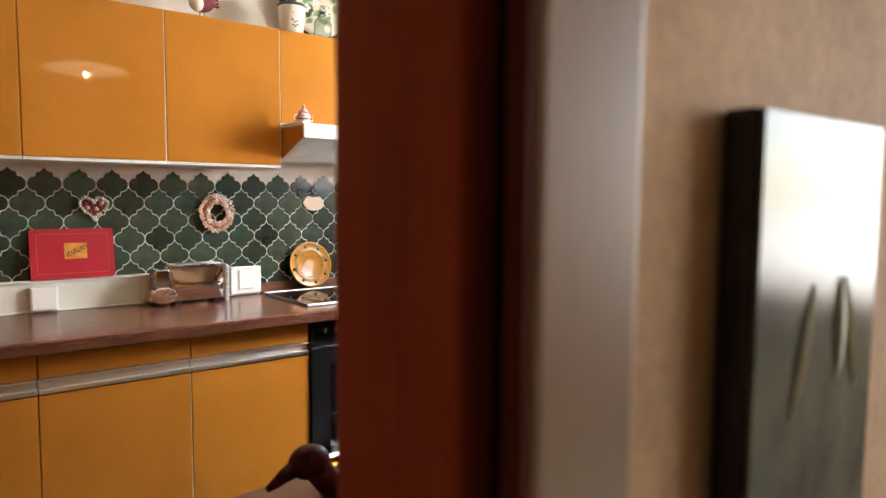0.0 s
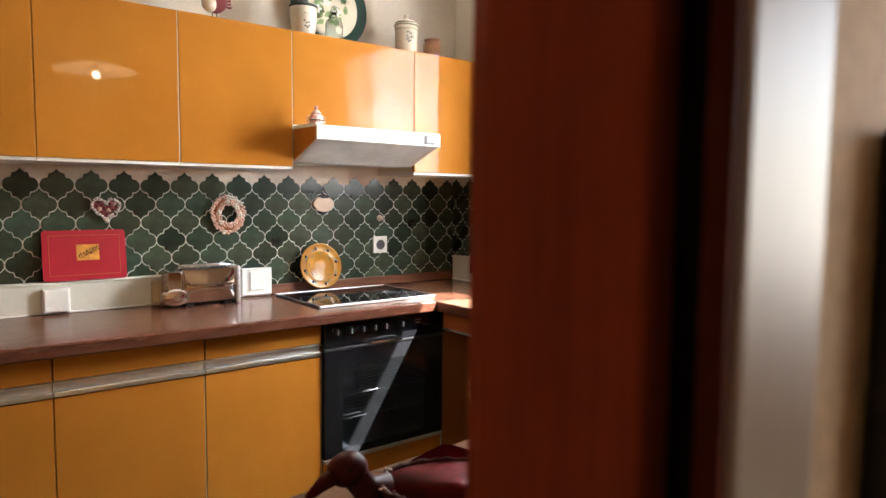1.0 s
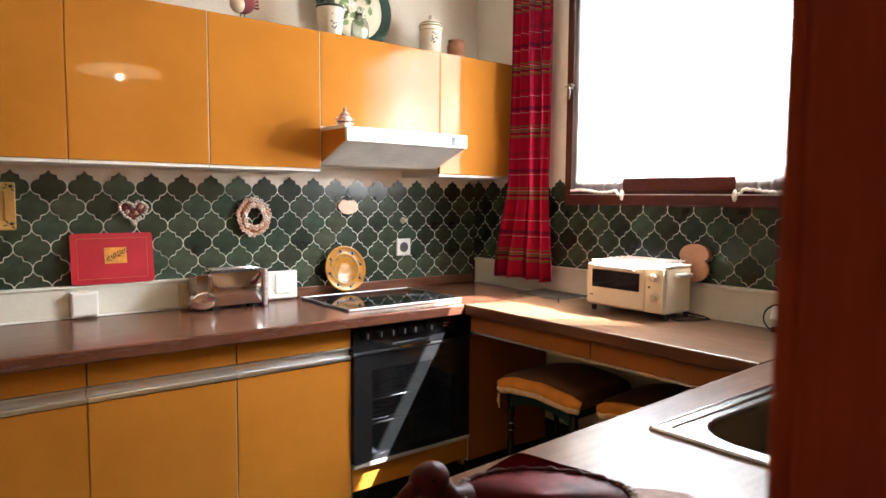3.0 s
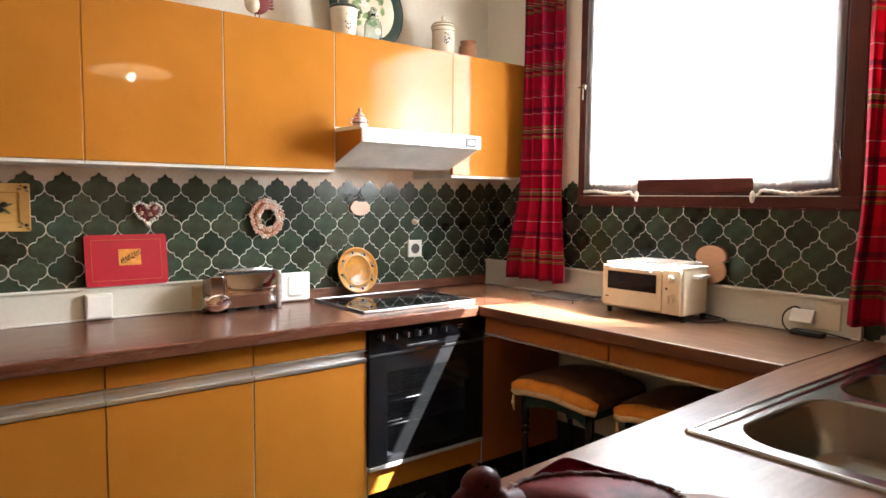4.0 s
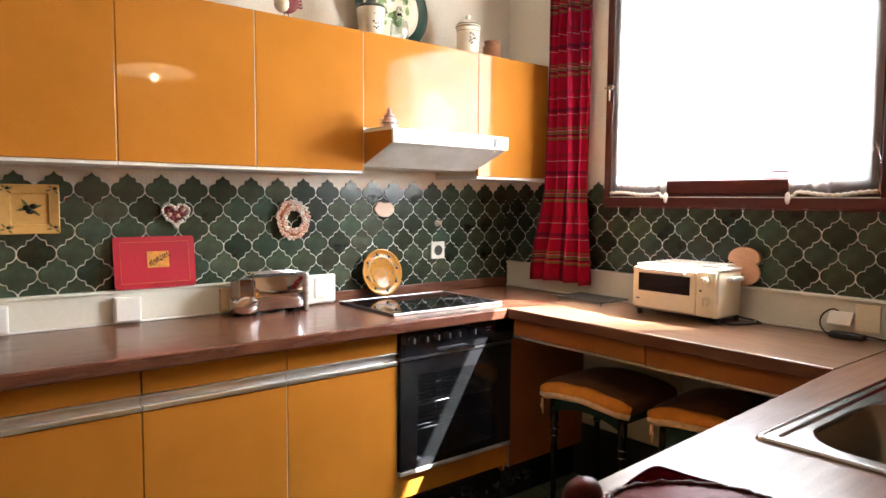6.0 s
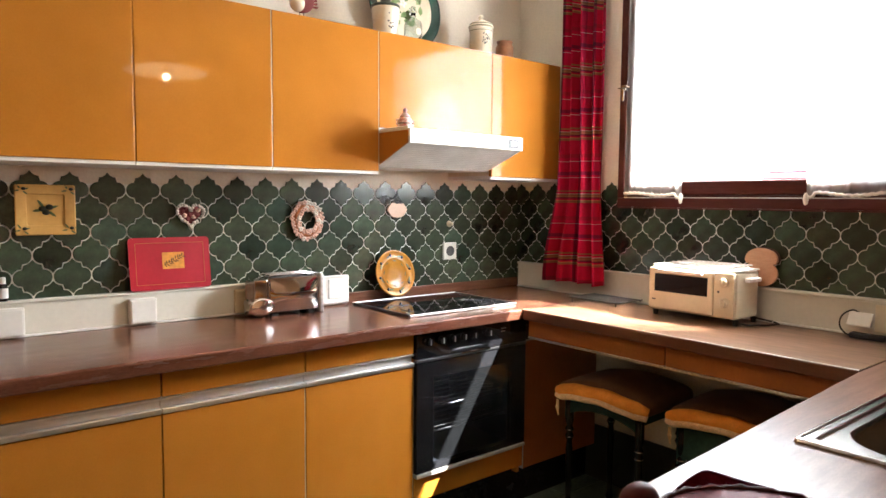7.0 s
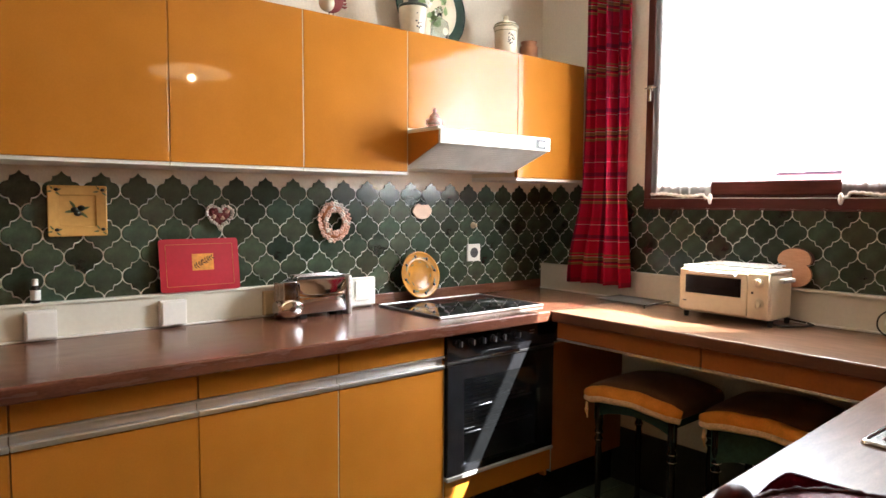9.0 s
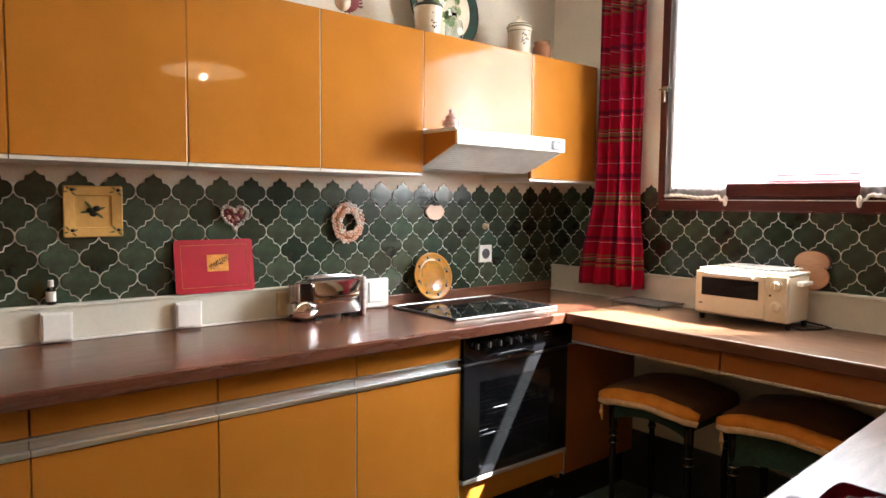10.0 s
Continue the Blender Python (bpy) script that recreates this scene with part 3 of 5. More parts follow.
solid("joint_strip", box(-0.584, -0.05, -1.8878, -1.8842, ZB + 0.006, ZT + 0.002), STEEL, "thin steel strip along the worktop joint", "strip")

sink = thing("sink", ((SX0 + SX1) / 2, -2.23, ZT), "stainless steel double bowl sink set into the worktop", "sink")
BOWLS = ((-1.015, -2.25, 0.222, 0.188), (-0.595, -2.25, 0.166, 0.188))
bm = bmesh.new()
loops = [[bm.verts.new(p) for p in ringpts((SX0 + SX1) / 2, (SY0 + SY1) / 2, (SX1 - SX0) / 2 - 0.044, (SY1 - SY0) / 2 - 0.034, 0.012, ZT + 0.0005)]]
for cx, cy, hx, hy in BOWLS:
    loops.append([bm.verts.new(p) for p in ringpts(cx, cy, hx, hy, 0.11, ZT + 0.0005)])
edges = [bm.edges.new((lp[k], lp[(k + 1) % len(lp)])) for lp in loops for k in range(len(lp))]
bmesh.ops.triangle_fill(bm, edges=edges, use_beauty=True)
bmesh.ops.recalc_face_normals(bm, faces=bm.faces)
part("deck", bm, STEEL, sink)
bm = bmesh.new()
rings = []
for ix, iy, z, r in ((0.0116, 0.0116, 0.0049, 0.012), (0.036, 0.026, 0.0049, 0.012), (0.0385, 0.0285, 0.0042, 0.012), (0.0425, 0.0325, 0.0012, 0.012), (0.0442, 0.0342, 0.0005, 0.012)):
    rings.append([bm.verts.new(p) for p in ringpts((SX0 + SX1) / 2, (SY0 + SY1) / 2, (SX1 - SX0) / 2 - ix, (SY1 - SY0) / 2 - iy, r, ZT + z)])
for a, b in zip(rings, rings[1:]):
    for k in range(len(a)):
        bm.faces.new((a[k], a[(k + 1) % len(a)], b[(k + 1) % len(a)], b[k]))
part("border", bm, STEEL, sink, "raised flat border with a pressed step")
bm = bmesh.new()
rings = []
for inset, z in ((0.0, ZT + 0.0005), (0.002, ZT + 0.006), (0.006, ZT + 0.0085), (0.010, ZT + 0.0075), (0.0118, ZT + 0.0048)):
    rings.append([bm.verts.new(p) for p in ringpts((SX0 + SX1) / 2, (SY0 + SY1) / 2, (SX1 - SX0) / 2 - inset, (SY1 - SY0) / 2 - inset, 0.014, z)])
for a, b in zip(rings, rings[1:]):
    for k in range(len(a)):
        bm.faces.new((a[k], a[(k + 1) % len(a)], b[(k + 1) % len(a)], b[k]))
part("rim", bm, STEEL, sink, "raised polished rim", smooth=True)
for cx, cy, hx, hy in BOWLS:
    bm = bmesh.new()
    rings = []
    for inset, z, r in ((0.0, ZT + 0.0006, 0.11), (0.004, ZT - 0.002, 0.108), (0.008, ZT - 0.01, 0.105), (0.014, ZT - 0.12, 0.1), (0.03, ZT - 0.15, 0.09), (0.06, ZT - 0.158, 0.07)):
        rings.append([bm.verts.new(p) for p in ringpts(cx, cy, hx - inset, hy - inset, r, z)])
    for a, b in zip(rings, rings[1:]):
        for k in range(len(a)):
            bm.faces.new((a[k], a[(k + 1) % len(a)], b[(k + 1) % len(a)], b[k]))
    bm.faces.new(rings[-1])
    bowl = part("bowl", bm, BOWLSTEEL, sink, smooth=True)
    part("drain", lathe([(0.04, 0), (0.04, 0.003), (0.03, 0.004), (0.026, 0.001)], (cx, cy, ZT - 0.1575), 20), CHROME, bowl)
cab = thing("sink_cabinet", (-1.0, -1.92, 0), "yellow-orange laminate sink cabinet under the worktop", "cabinet")
part("side_panel", box(SEND + 0.01, SEND + 0.028, -2.66, -2.0, 0.0, ZB - 0.001), ORANGE, cab)
part("side_panel", box(-0.64, -0.622, -2.66, -2.0, 0.0, ZB - 0.001), ORANGE, cab)
for k in range(3):
    a = SEND + 0.01 + k * 0.496
    part("door", box(a + 0.002, a + 0.494, -1.999, -1.979, 0.17, 0.71, 0.002), YELLOW, cab)
    part("drawer_front", box(a + 0.002, a + 0.494, -1.999, -1.979, 0.766, ZB - 0.003, 0.002), YELLOW, cab)
part("grip_rail", box(SEND + 0.01, -0.622, -1.999, -1.988, 0.714, 0.762), ALU, cab, "brushed aluminium grip rail")
part("plinth", box(SEND + 0.03, -0.642, -2.06, -2.045, 0, 0.17), BLACK, cab, "black plinth")

# ---- window ----
GLASS = material("window_glass", (0.95, 0.97, 0.97), 0.02, transmission=1.0, grain=0.0, bump=0, rough_var=0.0)
win = thing("window_1", (0.03, (WY0 + WY1) / 2, WZ0), "dark red-brown wooden kitchen window with a tilting sash", "window", kind="structure")
FX0, FX1 = -0.022, 0.075
part("sill", box(FX0, FX1, WY0 - 0.003, WY1 + 0.003, WZ0 - 0.003, WZ0 + 0.038, 0.002), REDWOOD_Y, win)
part("head", box(FX0, FX1, WY0 - 0.003, WY1 + 0.003, WZ1 - 0.04, WZ1 + 0.003, 0.002), REDWOOD_Y, win)
part("frame_stile", box(FX0, FX1, WY1 - 0.034, WY1 + 0.003, WZ0 + 0.0385, WZ1 - 0.0405, 0.003), WINWOOD, win)
part("frame_stile", box(FX0, FX1, WY0 - 0.003, WY0 + 0.058, WZ0 + 0.0385, WZ1 - 0.0405, 0.003), WINWOOD, win)
part("rail_strip", box(FX0 - 0.004, FX0 + 0.02, WY0 + 0.06, WY1 - 0.036, WZ0 + 0.0385, WZ0 + 0.0415, 0.001), DULLALU, win, "aluminium weather strip")
part("rebate", box(0.0, 0.05, WY0 + 0.06, WY1 - 0.036, WZ0 + 0.0385, WZ0 + 0.0505), REDWOOD_Y, win)
part("sill_lip", box(FX0, -0.0095, WY0 + 0.001, WY1 - 0.001, WZ0 - 0.009, WZ0 - 0.0035, 0.001), REDWOOD_Y, win)
SY_L, SY_R, SZ0, SZ1 = WY1 - 0.038, WY0 + 0.063, WZ0 + 0.051, WZ1 - 0.045
sash = part("sash", box(-0.012, 0.05, SY_R, SY_L, SZ0, SZ0 + 0.058, 0.004), REDWOOD_Y, win)
part("sash_head", box(-0.012, 0.05, SY_R, SY_L, SZ1 - 0.055, SZ1, 0.004), REDWOOD_Y, sash)
part("stile", box(-0.012, 0.05, SY_L - 0.045, SY_L, SZ0 + 0.0585, SZ1 - 0.0555, 0.004), WINWOOD, sash)
part("stile", box(-0.012, 0.05, SY_R, SY_R + 0.045, SZ0 + 0.0585, SZ1 - 0.0555, 0.004), WINWOOD, sash)
pane = part("pane", box(0.018, 0.022, SY_R + 0.0455, SY_L - 0.0455, SZ0 + 0.0585, SZ1 - 0.0555), GLASS, sash, "clear glass pane")
pane.visible_shadow = False
latch = part("latch", box(-0.03, -0.0225, -0.700, -0.672, 1.845, 1.872, 0.002), STEEL, win, "small metal latch")
part("lever", box(-0.038, -0.0305, -0.725, -0.660, 1.856, 1.862, 0.002), STEEL, latch)
part("lever", box(-0.036, -0.0305, -0.692, -0.680, 1.80, 1.855, 0.002), STEEL, latch)
part("tilt_arm", tube([(-0.028, -1.792, 1.385), (-0.03, -1.788, 1.48), (-0.03, -1.775, 1.55)], 0.005, 6), STEEL, win, "metal tilt arm")

# ---- outside ----
HOUSEWALL = material("white_house_wall", (0.55, 0.55, 0.55), 0.9, scale=0.8, grain=0.04, bump=0.02)
ROOF = material("red_roof_tile", (0.30, 0.09, 0.07), 0.8, scale=2, grain=0.15)
AWNING = material("faded_red_awning_cloth", (0.36, 0.13, 0.13), 0.8, scale=2, grain=0.1)
GROUND = material("pale_street_ground", (0.5, 0.48, 0.44), 0.95, scale=0.3, grain=0.1, fine=8)
solid("ground", box(0.6, 400, -300, 300, -3.2, -3.0), GROUND, "pale sunlit street outside the window", "ground", kind="structure")
for n, (x, y, w, h) in enumerate(((14, 5.5, 6.5, 5.4), (17, -4.5, 7, 5.0))):
    ho = thing("house", (x, y, -3), "white rendered house with a red roof across the street", "house", "houses across the street")
    part("wall", box(x, x + 5, y - w / 2, y + w / 2, -3, h - 3), HOUSEWALL, ho)
    part("roof", prism([(x - 0.4, y - w / 2 - 0.3, h - 3), (x + 5.4, y - w / 2 - 0.3, h - 3), (x + 2.5, y - w / 2 - 0.3, h - 1.4)], (0, w + 0.6, 0)), ROOF, ho)
    part("awning", prism([(x - 0.9, y - 2.6, 1.92), (x - 0.02, y - 2.6, 2.30), (x - 0.02, y - 2.6, 2.22), (x - 0.9, y - 2.6, 1.78)], (0, 2.0, 0)), AWNING, ho, "faded red awning")
    for k in range(3):
        part("window", box(x - 0.03, x - 0.001, y - w / 2 + 0.9 + k * 2, y - w / 2 + 1.9 + k * 2, 0.2, 1.4), BLACKGLASS, ho)

# ---- curtains ----


def plaid(name):
    """Red woven cloth with bands of olive, yellow and dark green and thin white lines, laid out by its UV map in metres."""
    m = bpy.data.materials.new(name)
    m.use_nodes = True
    nt = m.node_tree
    b = nt.nodes["Principled BSDF"]
    uv = nt.nodes.new("ShaderNodeUVMap")
    sep = nt.nodes.new("ShaderNodeSeparateXYZ")
    nt.links.new(uv.outputs["UV"], sep.inputs["Vector"])

    def bands(out, period, stops):
        d = nt.nodes.new("ShaderNodeMath")
        d.operation = "DIVIDE"
        d.inputs[1].default_value = period
        f = nt.nodes.new("ShaderNodeMath")
        f.operation = "FRACT"
        nt.links.new(out, d.inputs[0])
        nt.links.new(d.outputs[0], f.inputs[0])
        r = nt.nodes.new("ShaderNodeValToRGB")
        r.color_ramp.interpolation = "CONSTANT"
        els = r.color_ramp.elements
        while len(els) < len(stops):
            els.new(0.5)
        for e, (p, c) in zip(els, stops):
            e.position, e.color = p, (*c, 1)
        nt.links.new(f.outputs[0], r.inputs["Fac"])
        return r.outputs["Color"]

    red, olive, gold, dark, white = (0.62, 0.005, 0.048), (0.34, 0.13, 0.06), (0.52, 0.26, 0.10), (0.20, 0.02, 0.04), (0.72, 0.5, 0.45)
    across = bands(sep.outputs["Y"], 0.297, [(0.0, olive), (0.03, gold), (0.042, red), (0.065, dark), (0.09, gold), (0.10, olive), (0.14, white), (0.148, red), (0.175, olive), (0.2, red),
                                            (0.40, white), (0.407, red), (0.44, (0.25, 0.008, 0.045)), (0.5, red), (0.66, white), (0.667, red), (0.72, (0.45, 0.012, 0.04)), (0.78, red)])
    along = bands(sep.outputs["X"], 0.21, [(0.0, (1, 1, 1)), (0.3, (0.38, 0.5, 0.65)), (0.4, (1, 1, 1)), (0.5, (0.9, 0.85, 0.85)), (0.54, (1, 1, 1)), (0.72, (0.55, 0.6, 0.75)), (0.8, (1, 1, 1))])
    mul = nt.nodes.new("ShaderNodeMix")
    mul.data_type, mul.blend_type = "RGBA", "MULTIPLY"
    mul.inputs["Factor"].default_value = 1.0
    nt.links.new(across, mul.inputs["A"])
    nt.links.new(along, mul.inputs["B"])
    ns = nt.nodes.new("ShaderNodeTexNoise")
    ns.inputs["Scale"].default_value = 400
    bp = nt.nodes.new("ShaderNodeBump")
    bp.inputs["Strength"].default_value, bp.inputs["Distance"].default_value = 0.3, 0.001
    nt.links.new(ns.outputs["Fac"], bp.inputs["Height"])
    nt.links.new(bp.outputs["Normal"], b.inputs["Normal"])
    nt.links.new(mul.outputs["Result"], b.inputs["Base Color"])
    b.inputs["Roughness"].default_value = 0.85
    b.inputs["Sheen Weight"].default_value = 0.05
    b.inputs["Specular IOR Level"].default_value = 0.2
    return m


PLAID = plaid("red_plaid_cloth")


def cloth(bm, at, nu, nv, thick=0.0):
    """A sheet over a grid; at(u, v) gives its place; the UV map is in metres of cloth."""
    uvl = bm.loops.layers.uv.new("UVMap")
    grid = [[bm.verts.new(at(i / nu, j / nv)) for i in range(nu + 1)] for j in range(nv + 1)]
    arc = [0.0]
    mid = nv // 2
    for i in range(nu):
        arc.append(arc[-1] + (grid[mid][i + 1].co - grid[mid][i].co).length)
    for j in range(nv):
        for i in range(nu):
            f = bm.faces.new((grid[j][i], grid[j][i + 1], grid[j + 1][i + 1], grid[j + 1][i]))
            for lp, (a, b) in zip(f.loops, ((i, j), (i + 1, j), (i + 1, j + 1), (i, j + 1))):
                lp[uvl].uv = (arc[a], grid[b][a].co.z - 0.15)
    if thick:
        bmesh.ops.solidify(bm, geom=bm.faces[:], thickness=thick)
    return bm


def red_curtain(y0_top, y1_top, y0_bot, y1_bot, zb, x, seed, label, slant=0.0):
    """y0 is the edge nearer the tiled wall."""
    c = thing("curtain", (x, (y0_bot + y1_bot) / 2, zb), label, "curtain", "red window curtains")
    zt = 2.46
    kn = 1.455

    def at(u, v):
        z = zb + (zt - zb) * v
        g = min(1.0, max(0.0, (z - zb) / (kn - zb)))
        e = g * g * (3 - 2 * g)
        a, b = y0_bot + (y0_top - y0_bot) * e, y1_bot + (y1_top - y1_bot) * e
        y = a + (b - a) * (u + 0.012 * math.sin(9 * u + seed + 2 * z))
        deep = 0.030 + 0.012 * (1 - e) + 0.014 * math.sin(7.3 * u + seed) * math.sin(2.1 * u + 1.7 * z)
        xx = x + deep * math.sin(2 * math.pi * (4.8 * u + 0.28 * math.sin(5.1 * u + seed)) + seed + 0.9 * math.sin(2.2 * z + seed + 3 * u)) + 0.006 * math.sin(2 * math.pi * 12 * u + 3 * z)
        xx = x + (xx - x) * (1.0 - 6.0 * slant * u) + slant * u * e
        return Vector((xx, y, z + 0.004 * math.sin(20 * u + seed) * (1 - v)))

    part("drape", cloth(bmesh.new(), at, 110, 60, 0.0015), PLAID, c, smooth=True)


red_curtain(-0.376, -0.592, -0.292, -0.675, 0.955, -0.098, 0.7, "red plaid cotton curtain hanging in folds beside the window", 0.056)
red_curtain(-1.895, -2.16, -1.868, -2.2, 0.955, -0.11, 2.1, "red plaid cotton curtain hanging by the sink")
rod = thing("curtain_rod", (-0.1, -1.26, 2.46), "dark wooden curtain rod above the window", "curtain rod")
part("pole", tube([(-0.1, -2.35, 2.475), (-0.1, -0.25, 2.475)], 0.013, 12), REDWOOD_Y, rod, smooth=True)
for y in (-2.3, -0.3):
    part("bracket", box(-0.1, -0.001, y - 0.01, y + 0.01, 2.465, 2.485, 0.002), REDWOOD, rod)


def sheer_material():
    m = bpy.data.materials.new("white_net_cloth")
    m.use_nodes = True
    nt = m.node_tree
    nt.nodes.remove(nt.nodes["Principled BSDF"])
    dif, tra, clr = (nt.nodes.new("ShaderNodeBsdf" + k) for k in ("Diffuse", "Translucent", "Transparent"))
    for n in (dif, tra):
        n.inputs["Color"].default_value = (0.60, 0.58, 0.56, 1)
    a, b = nt.nodes.new("ShaderNodeMixShader"), nt.nodes.new("ShaderNodeMixShader")
    a.inputs["Fac"].default_value = 0.82
    wv = nt.nodes.new("ShaderNodeTexNoise")
    wv.inputs["Scale"].default_value = 260
    mr = nt.nodes.new("ShaderNodeMapRange")
    mr.inputs["To Min"].default_value, mr.inputs["To Max"].default_value = 0.2, 0.55
    nt.links.new(wv.outputs["Fac"], mr.inputs["Value"])
    nt.links.new(mr.outputs["Result"], b.inputs["Fac"])
    nt.links.new(dif.outputs[0], a.inputs[1])
    nt.links.new(tra.outputs[0], a.inputs[2])
    nt.links.new(a.outputs[0], b.inputs[1])
    nt.links.new(clr.outputs[0], b.inputs[2])
    nt.links.new(b.outputs[0], nt.nodes["Material Output"].inputs["Surface"])
    return m


SHEER = sheer_material()
HEM = material("white_cotton_hem", (0.82, 0.79, 0.75), 0.9, scale=40, second=(0.76, 0.72, 0.68), grain=0.08, fine=200, bump=0.05)
sheer = thing("net_curtain", (-0.02, -1.25, 1.37), "white net curtain gathered to both sides of the window pane", "curtain")


def net_half(outer, inner_bot, inner_top, flip):
    zb, zt = 1.372, 2.29

    def at(u, v):
        z = zb + (zt - zb) * v
        w = 1 - math.sqrt(max(0.0, 1 - min(1.0, max(0.0, (z - 1.45) / 0.56)) ** 2))
        inner = inner_bot + (inner_top - inner_bot) * w
        y = outer + (inner - outer) * u
        droop = 0.006 * max(0.0, 1 - v * 14) * math.sin(7 * u + flip)
        return Vector((-0.020 + 0.005 * noise.noise(Vector((22 * u + flip, 1.5 * z, 0))) + 0.002 * math.sin(47 * u + 3 * z), y, z + droop - 0.018 * max(0, 1 - 12 * v) * (u > 0.9)))

    part("panel", cloth(bmesh.new(), at, 60, 40), SHEER, sheer, smooth=True)
    bm = tube([at(u / 40, 0) + Vector((0, 0, 0.008 + 0.002 * math.sin(u * 1.9))) for u in range(41)], [0.0062 + 0.0014 * noise.noise(Vector((u * 0.6 + flip, 0, 0))) for u in range(41)], 8)
    part("hem", bm, HEM, sheer, "bunched ruffled hem", smooth=True)
    p = at(1, 0)
    part("tassel", lathe([(0.003, 0.03), (0.009, 0.02), (0.011, 0.004), (0.007, -0.012), (0.002, -0.016)], p + Vector((-0.004, 0, -0.004)), 8), HEM, sheer)


net_half(-0.700, -0.985, -1.245, 0.3)
net_half(-1.785, -1.492, -1.235, 1.4)

# ---- pendant lamp ----
OPAL = material("lit_opal_glass", (0.85, 0.70, 0.45), 0.35, grain=0.02, bump=0, transmission=0.2, emission=0.5)
BULB = material("lit_bulb", (1.0, 0.78, 0.5), 0.4, emission=24.0, bump=0)
LX, LY, LZ = -1.668, -1.132, 1.881
pend = thing("pendant_lamp", (LX, LY, LZ), "round opal glass pendant lamp with a lit bulb", "lamp")
part("shade", lathe([(0.03, 0.054), (0.09, 0.046), (0.17, 0.023), (0.172, 0.021), (0.09, 0.041), (0.03, 0.048)], (LX, LY, LZ), 32, caps=False), OPAL, pend, "cream opal glass disc shade", smooth=True)
part("bulb", lathe([(0.003, -0.0138), (0.0095, -0.0105), (0.0135, -0.003), (0.0135, 0.003), (0.0095, 0.0105), (0.003, 0.0138)], (LX, LY, LZ), 14), BULB, pend, "lit bulb", smooth=True)
part("socket", lathe([(0.008, 0.0125), (0.011, 0.018), (0.012, 0.042)], (LX, LY, LZ), 14), BLACK, pend, "black lamp socket", smooth=True)
part("cord", tube([(LX, LY, LZ + 0.042), (LX, LY, TOP)], 0.003, 6), BLACK, pend)
part("canopy", lathe([(0.045, 0.0), (0.045, 0.02), (0.04, 0.03)], (LX, LY, TOP - 0.03), 18), WHITE, pend)

BASEBLACK = material("black_green_skirting_tile", (0.026, 0.031, 0.027), 0.4, grain=0.2)
structure("baseboard", box(-0.014, -0.0005, -1.9, CY + 0.07, 0.0, 0.265, 0.002), BASEBLACK, "black tiled skirting under the window", "baseboard")

# ---- small tools ----


def plane(at, right, up):
    """Local axes: x along right, y along up, z towards the room."""
    r, u = Vector(right).normalized(), Vector(up).normalized()
    o = r.cross(u)
    return Matrix(((r.x, u.x, o.x, at[0]), (r.y, u.y, o.y, at[1]), (r.z, u.z, o.z, at[2]), (0, 0, 0, 1)))


def moved(bm, m):
    bm.transform(m)
    return bm


def rounded(w, h, r, z, n=5):
    return [Vector(p) for p in ringpts(0, 0, w / 2, h / 2, r, z, n)]


def blob(at, size, bm=None, sub=2, seed=0, rough=0.0):
    made = bm or bmesh.new()
    vs = bmesh.ops.create_icosphere(made, subdivisions=sub, radius=1.0)["verts"]
    for v in vs:
        k = 1 + rough * noise.noise(v.co * 2.2 + Vector((seed * 3.1, seed * 1.7, 0)))
        v.co = Vector((v.co.x * size[0] * k, v.co.y * size[1] * k, v.co.z * size[2] * k)) + Vector(at)
    return made


def leaf(m, length, width, bm=None):
    made = bm or bmesh.new()
    pts = [(0, 0), (length * 0.3, width / 2), (length * 0.7, width * 0.4), (length, 0), (length * 0.7, -width * 0.4), (length * 0.3, -width / 2)]
    return prism([m @ Vector((x, y, 0)) for x, y in pts], m.to_3x3() @ Vector((0, 0, 0.0008)), bm=made)


REDMAT = material("red_lacquered_board", (0.42, 0.012, 0.028), 0.4, second=(0.36, 0.01, 0.022), scale=5, grain=0.06, bump=0.004)
GOLD = material("gold_print", (0.55, 0.28, 0.06), 0.4, grain=0.1)
ORANGEPRINT = material("orange_print", (0.75, 0.33, 0.05), 0.5, second=(0.6, 0.25, 0.05), scale=40, grain=0.15)
OLIVEDARK = material("dark_olive_paint", (0.02, 0.022, 0.012), 0.3, grain=0.2)
LEAFGREEN = material("olive_green_paint", (0.10, 0.13, 0.04), 0.35, grain=0.2)
YELLOWGLAZE = material("yellow_glazed_ceramic", (0.40, 0.17, 0.013), 0.3, second=(0.33, 0.13, 0.010), scale=9, grain=0.08, bump=0.002, coat=0.4, spec=0.15)
PALEGLAZE = material("pale_yellow_glazed_ceramic", (0.64, 0.38, 0.12), 0.15, second=(0.56, 0.31, 0.09), scale=9, grain=0.05, bump=0.003, coat=0.4)
CREAMGLAZE = material("cream_glazed_ceramic", (0.76, 0.68, 0.53), 0.2, second=(0.70, 0.61, 0.46), scale=9, grain=0.04, bump=0.003, coat=0.3)
DRIED = material("dried_pink_cream_flowers", (0.62, 0.42, 0.32), 0.8, second=(0.5, 0.28, 0.22), scale=60, grain=0.25, fine=150, bump=0.06)
DRIEDRED = material("dried_dark_red_flowers", (0.22, 0.04, 0.04), 0.8, second=(0.12, 0.02, 0.02), scale=60, grain=0.25, bump=0.06)
WHITELACE = material("white_lace", (0.72, 0.66, 0.58), 0.85, scale=80, grain=0.2, bump=0.06)
PINKLACE = material("pale_pink_lace", (0.46, 0.33, 0.30), 0.8, scale=80, grain=0.2, bump=0.06)
PEACHWOOD = material("peach_coloured_wood", (0.62, 0.34, 0.20), 0.5, second=(0.55, 0.28, 0.15), scale=6, stretch=(3, 3, 20), grain=0.08, fine=40)
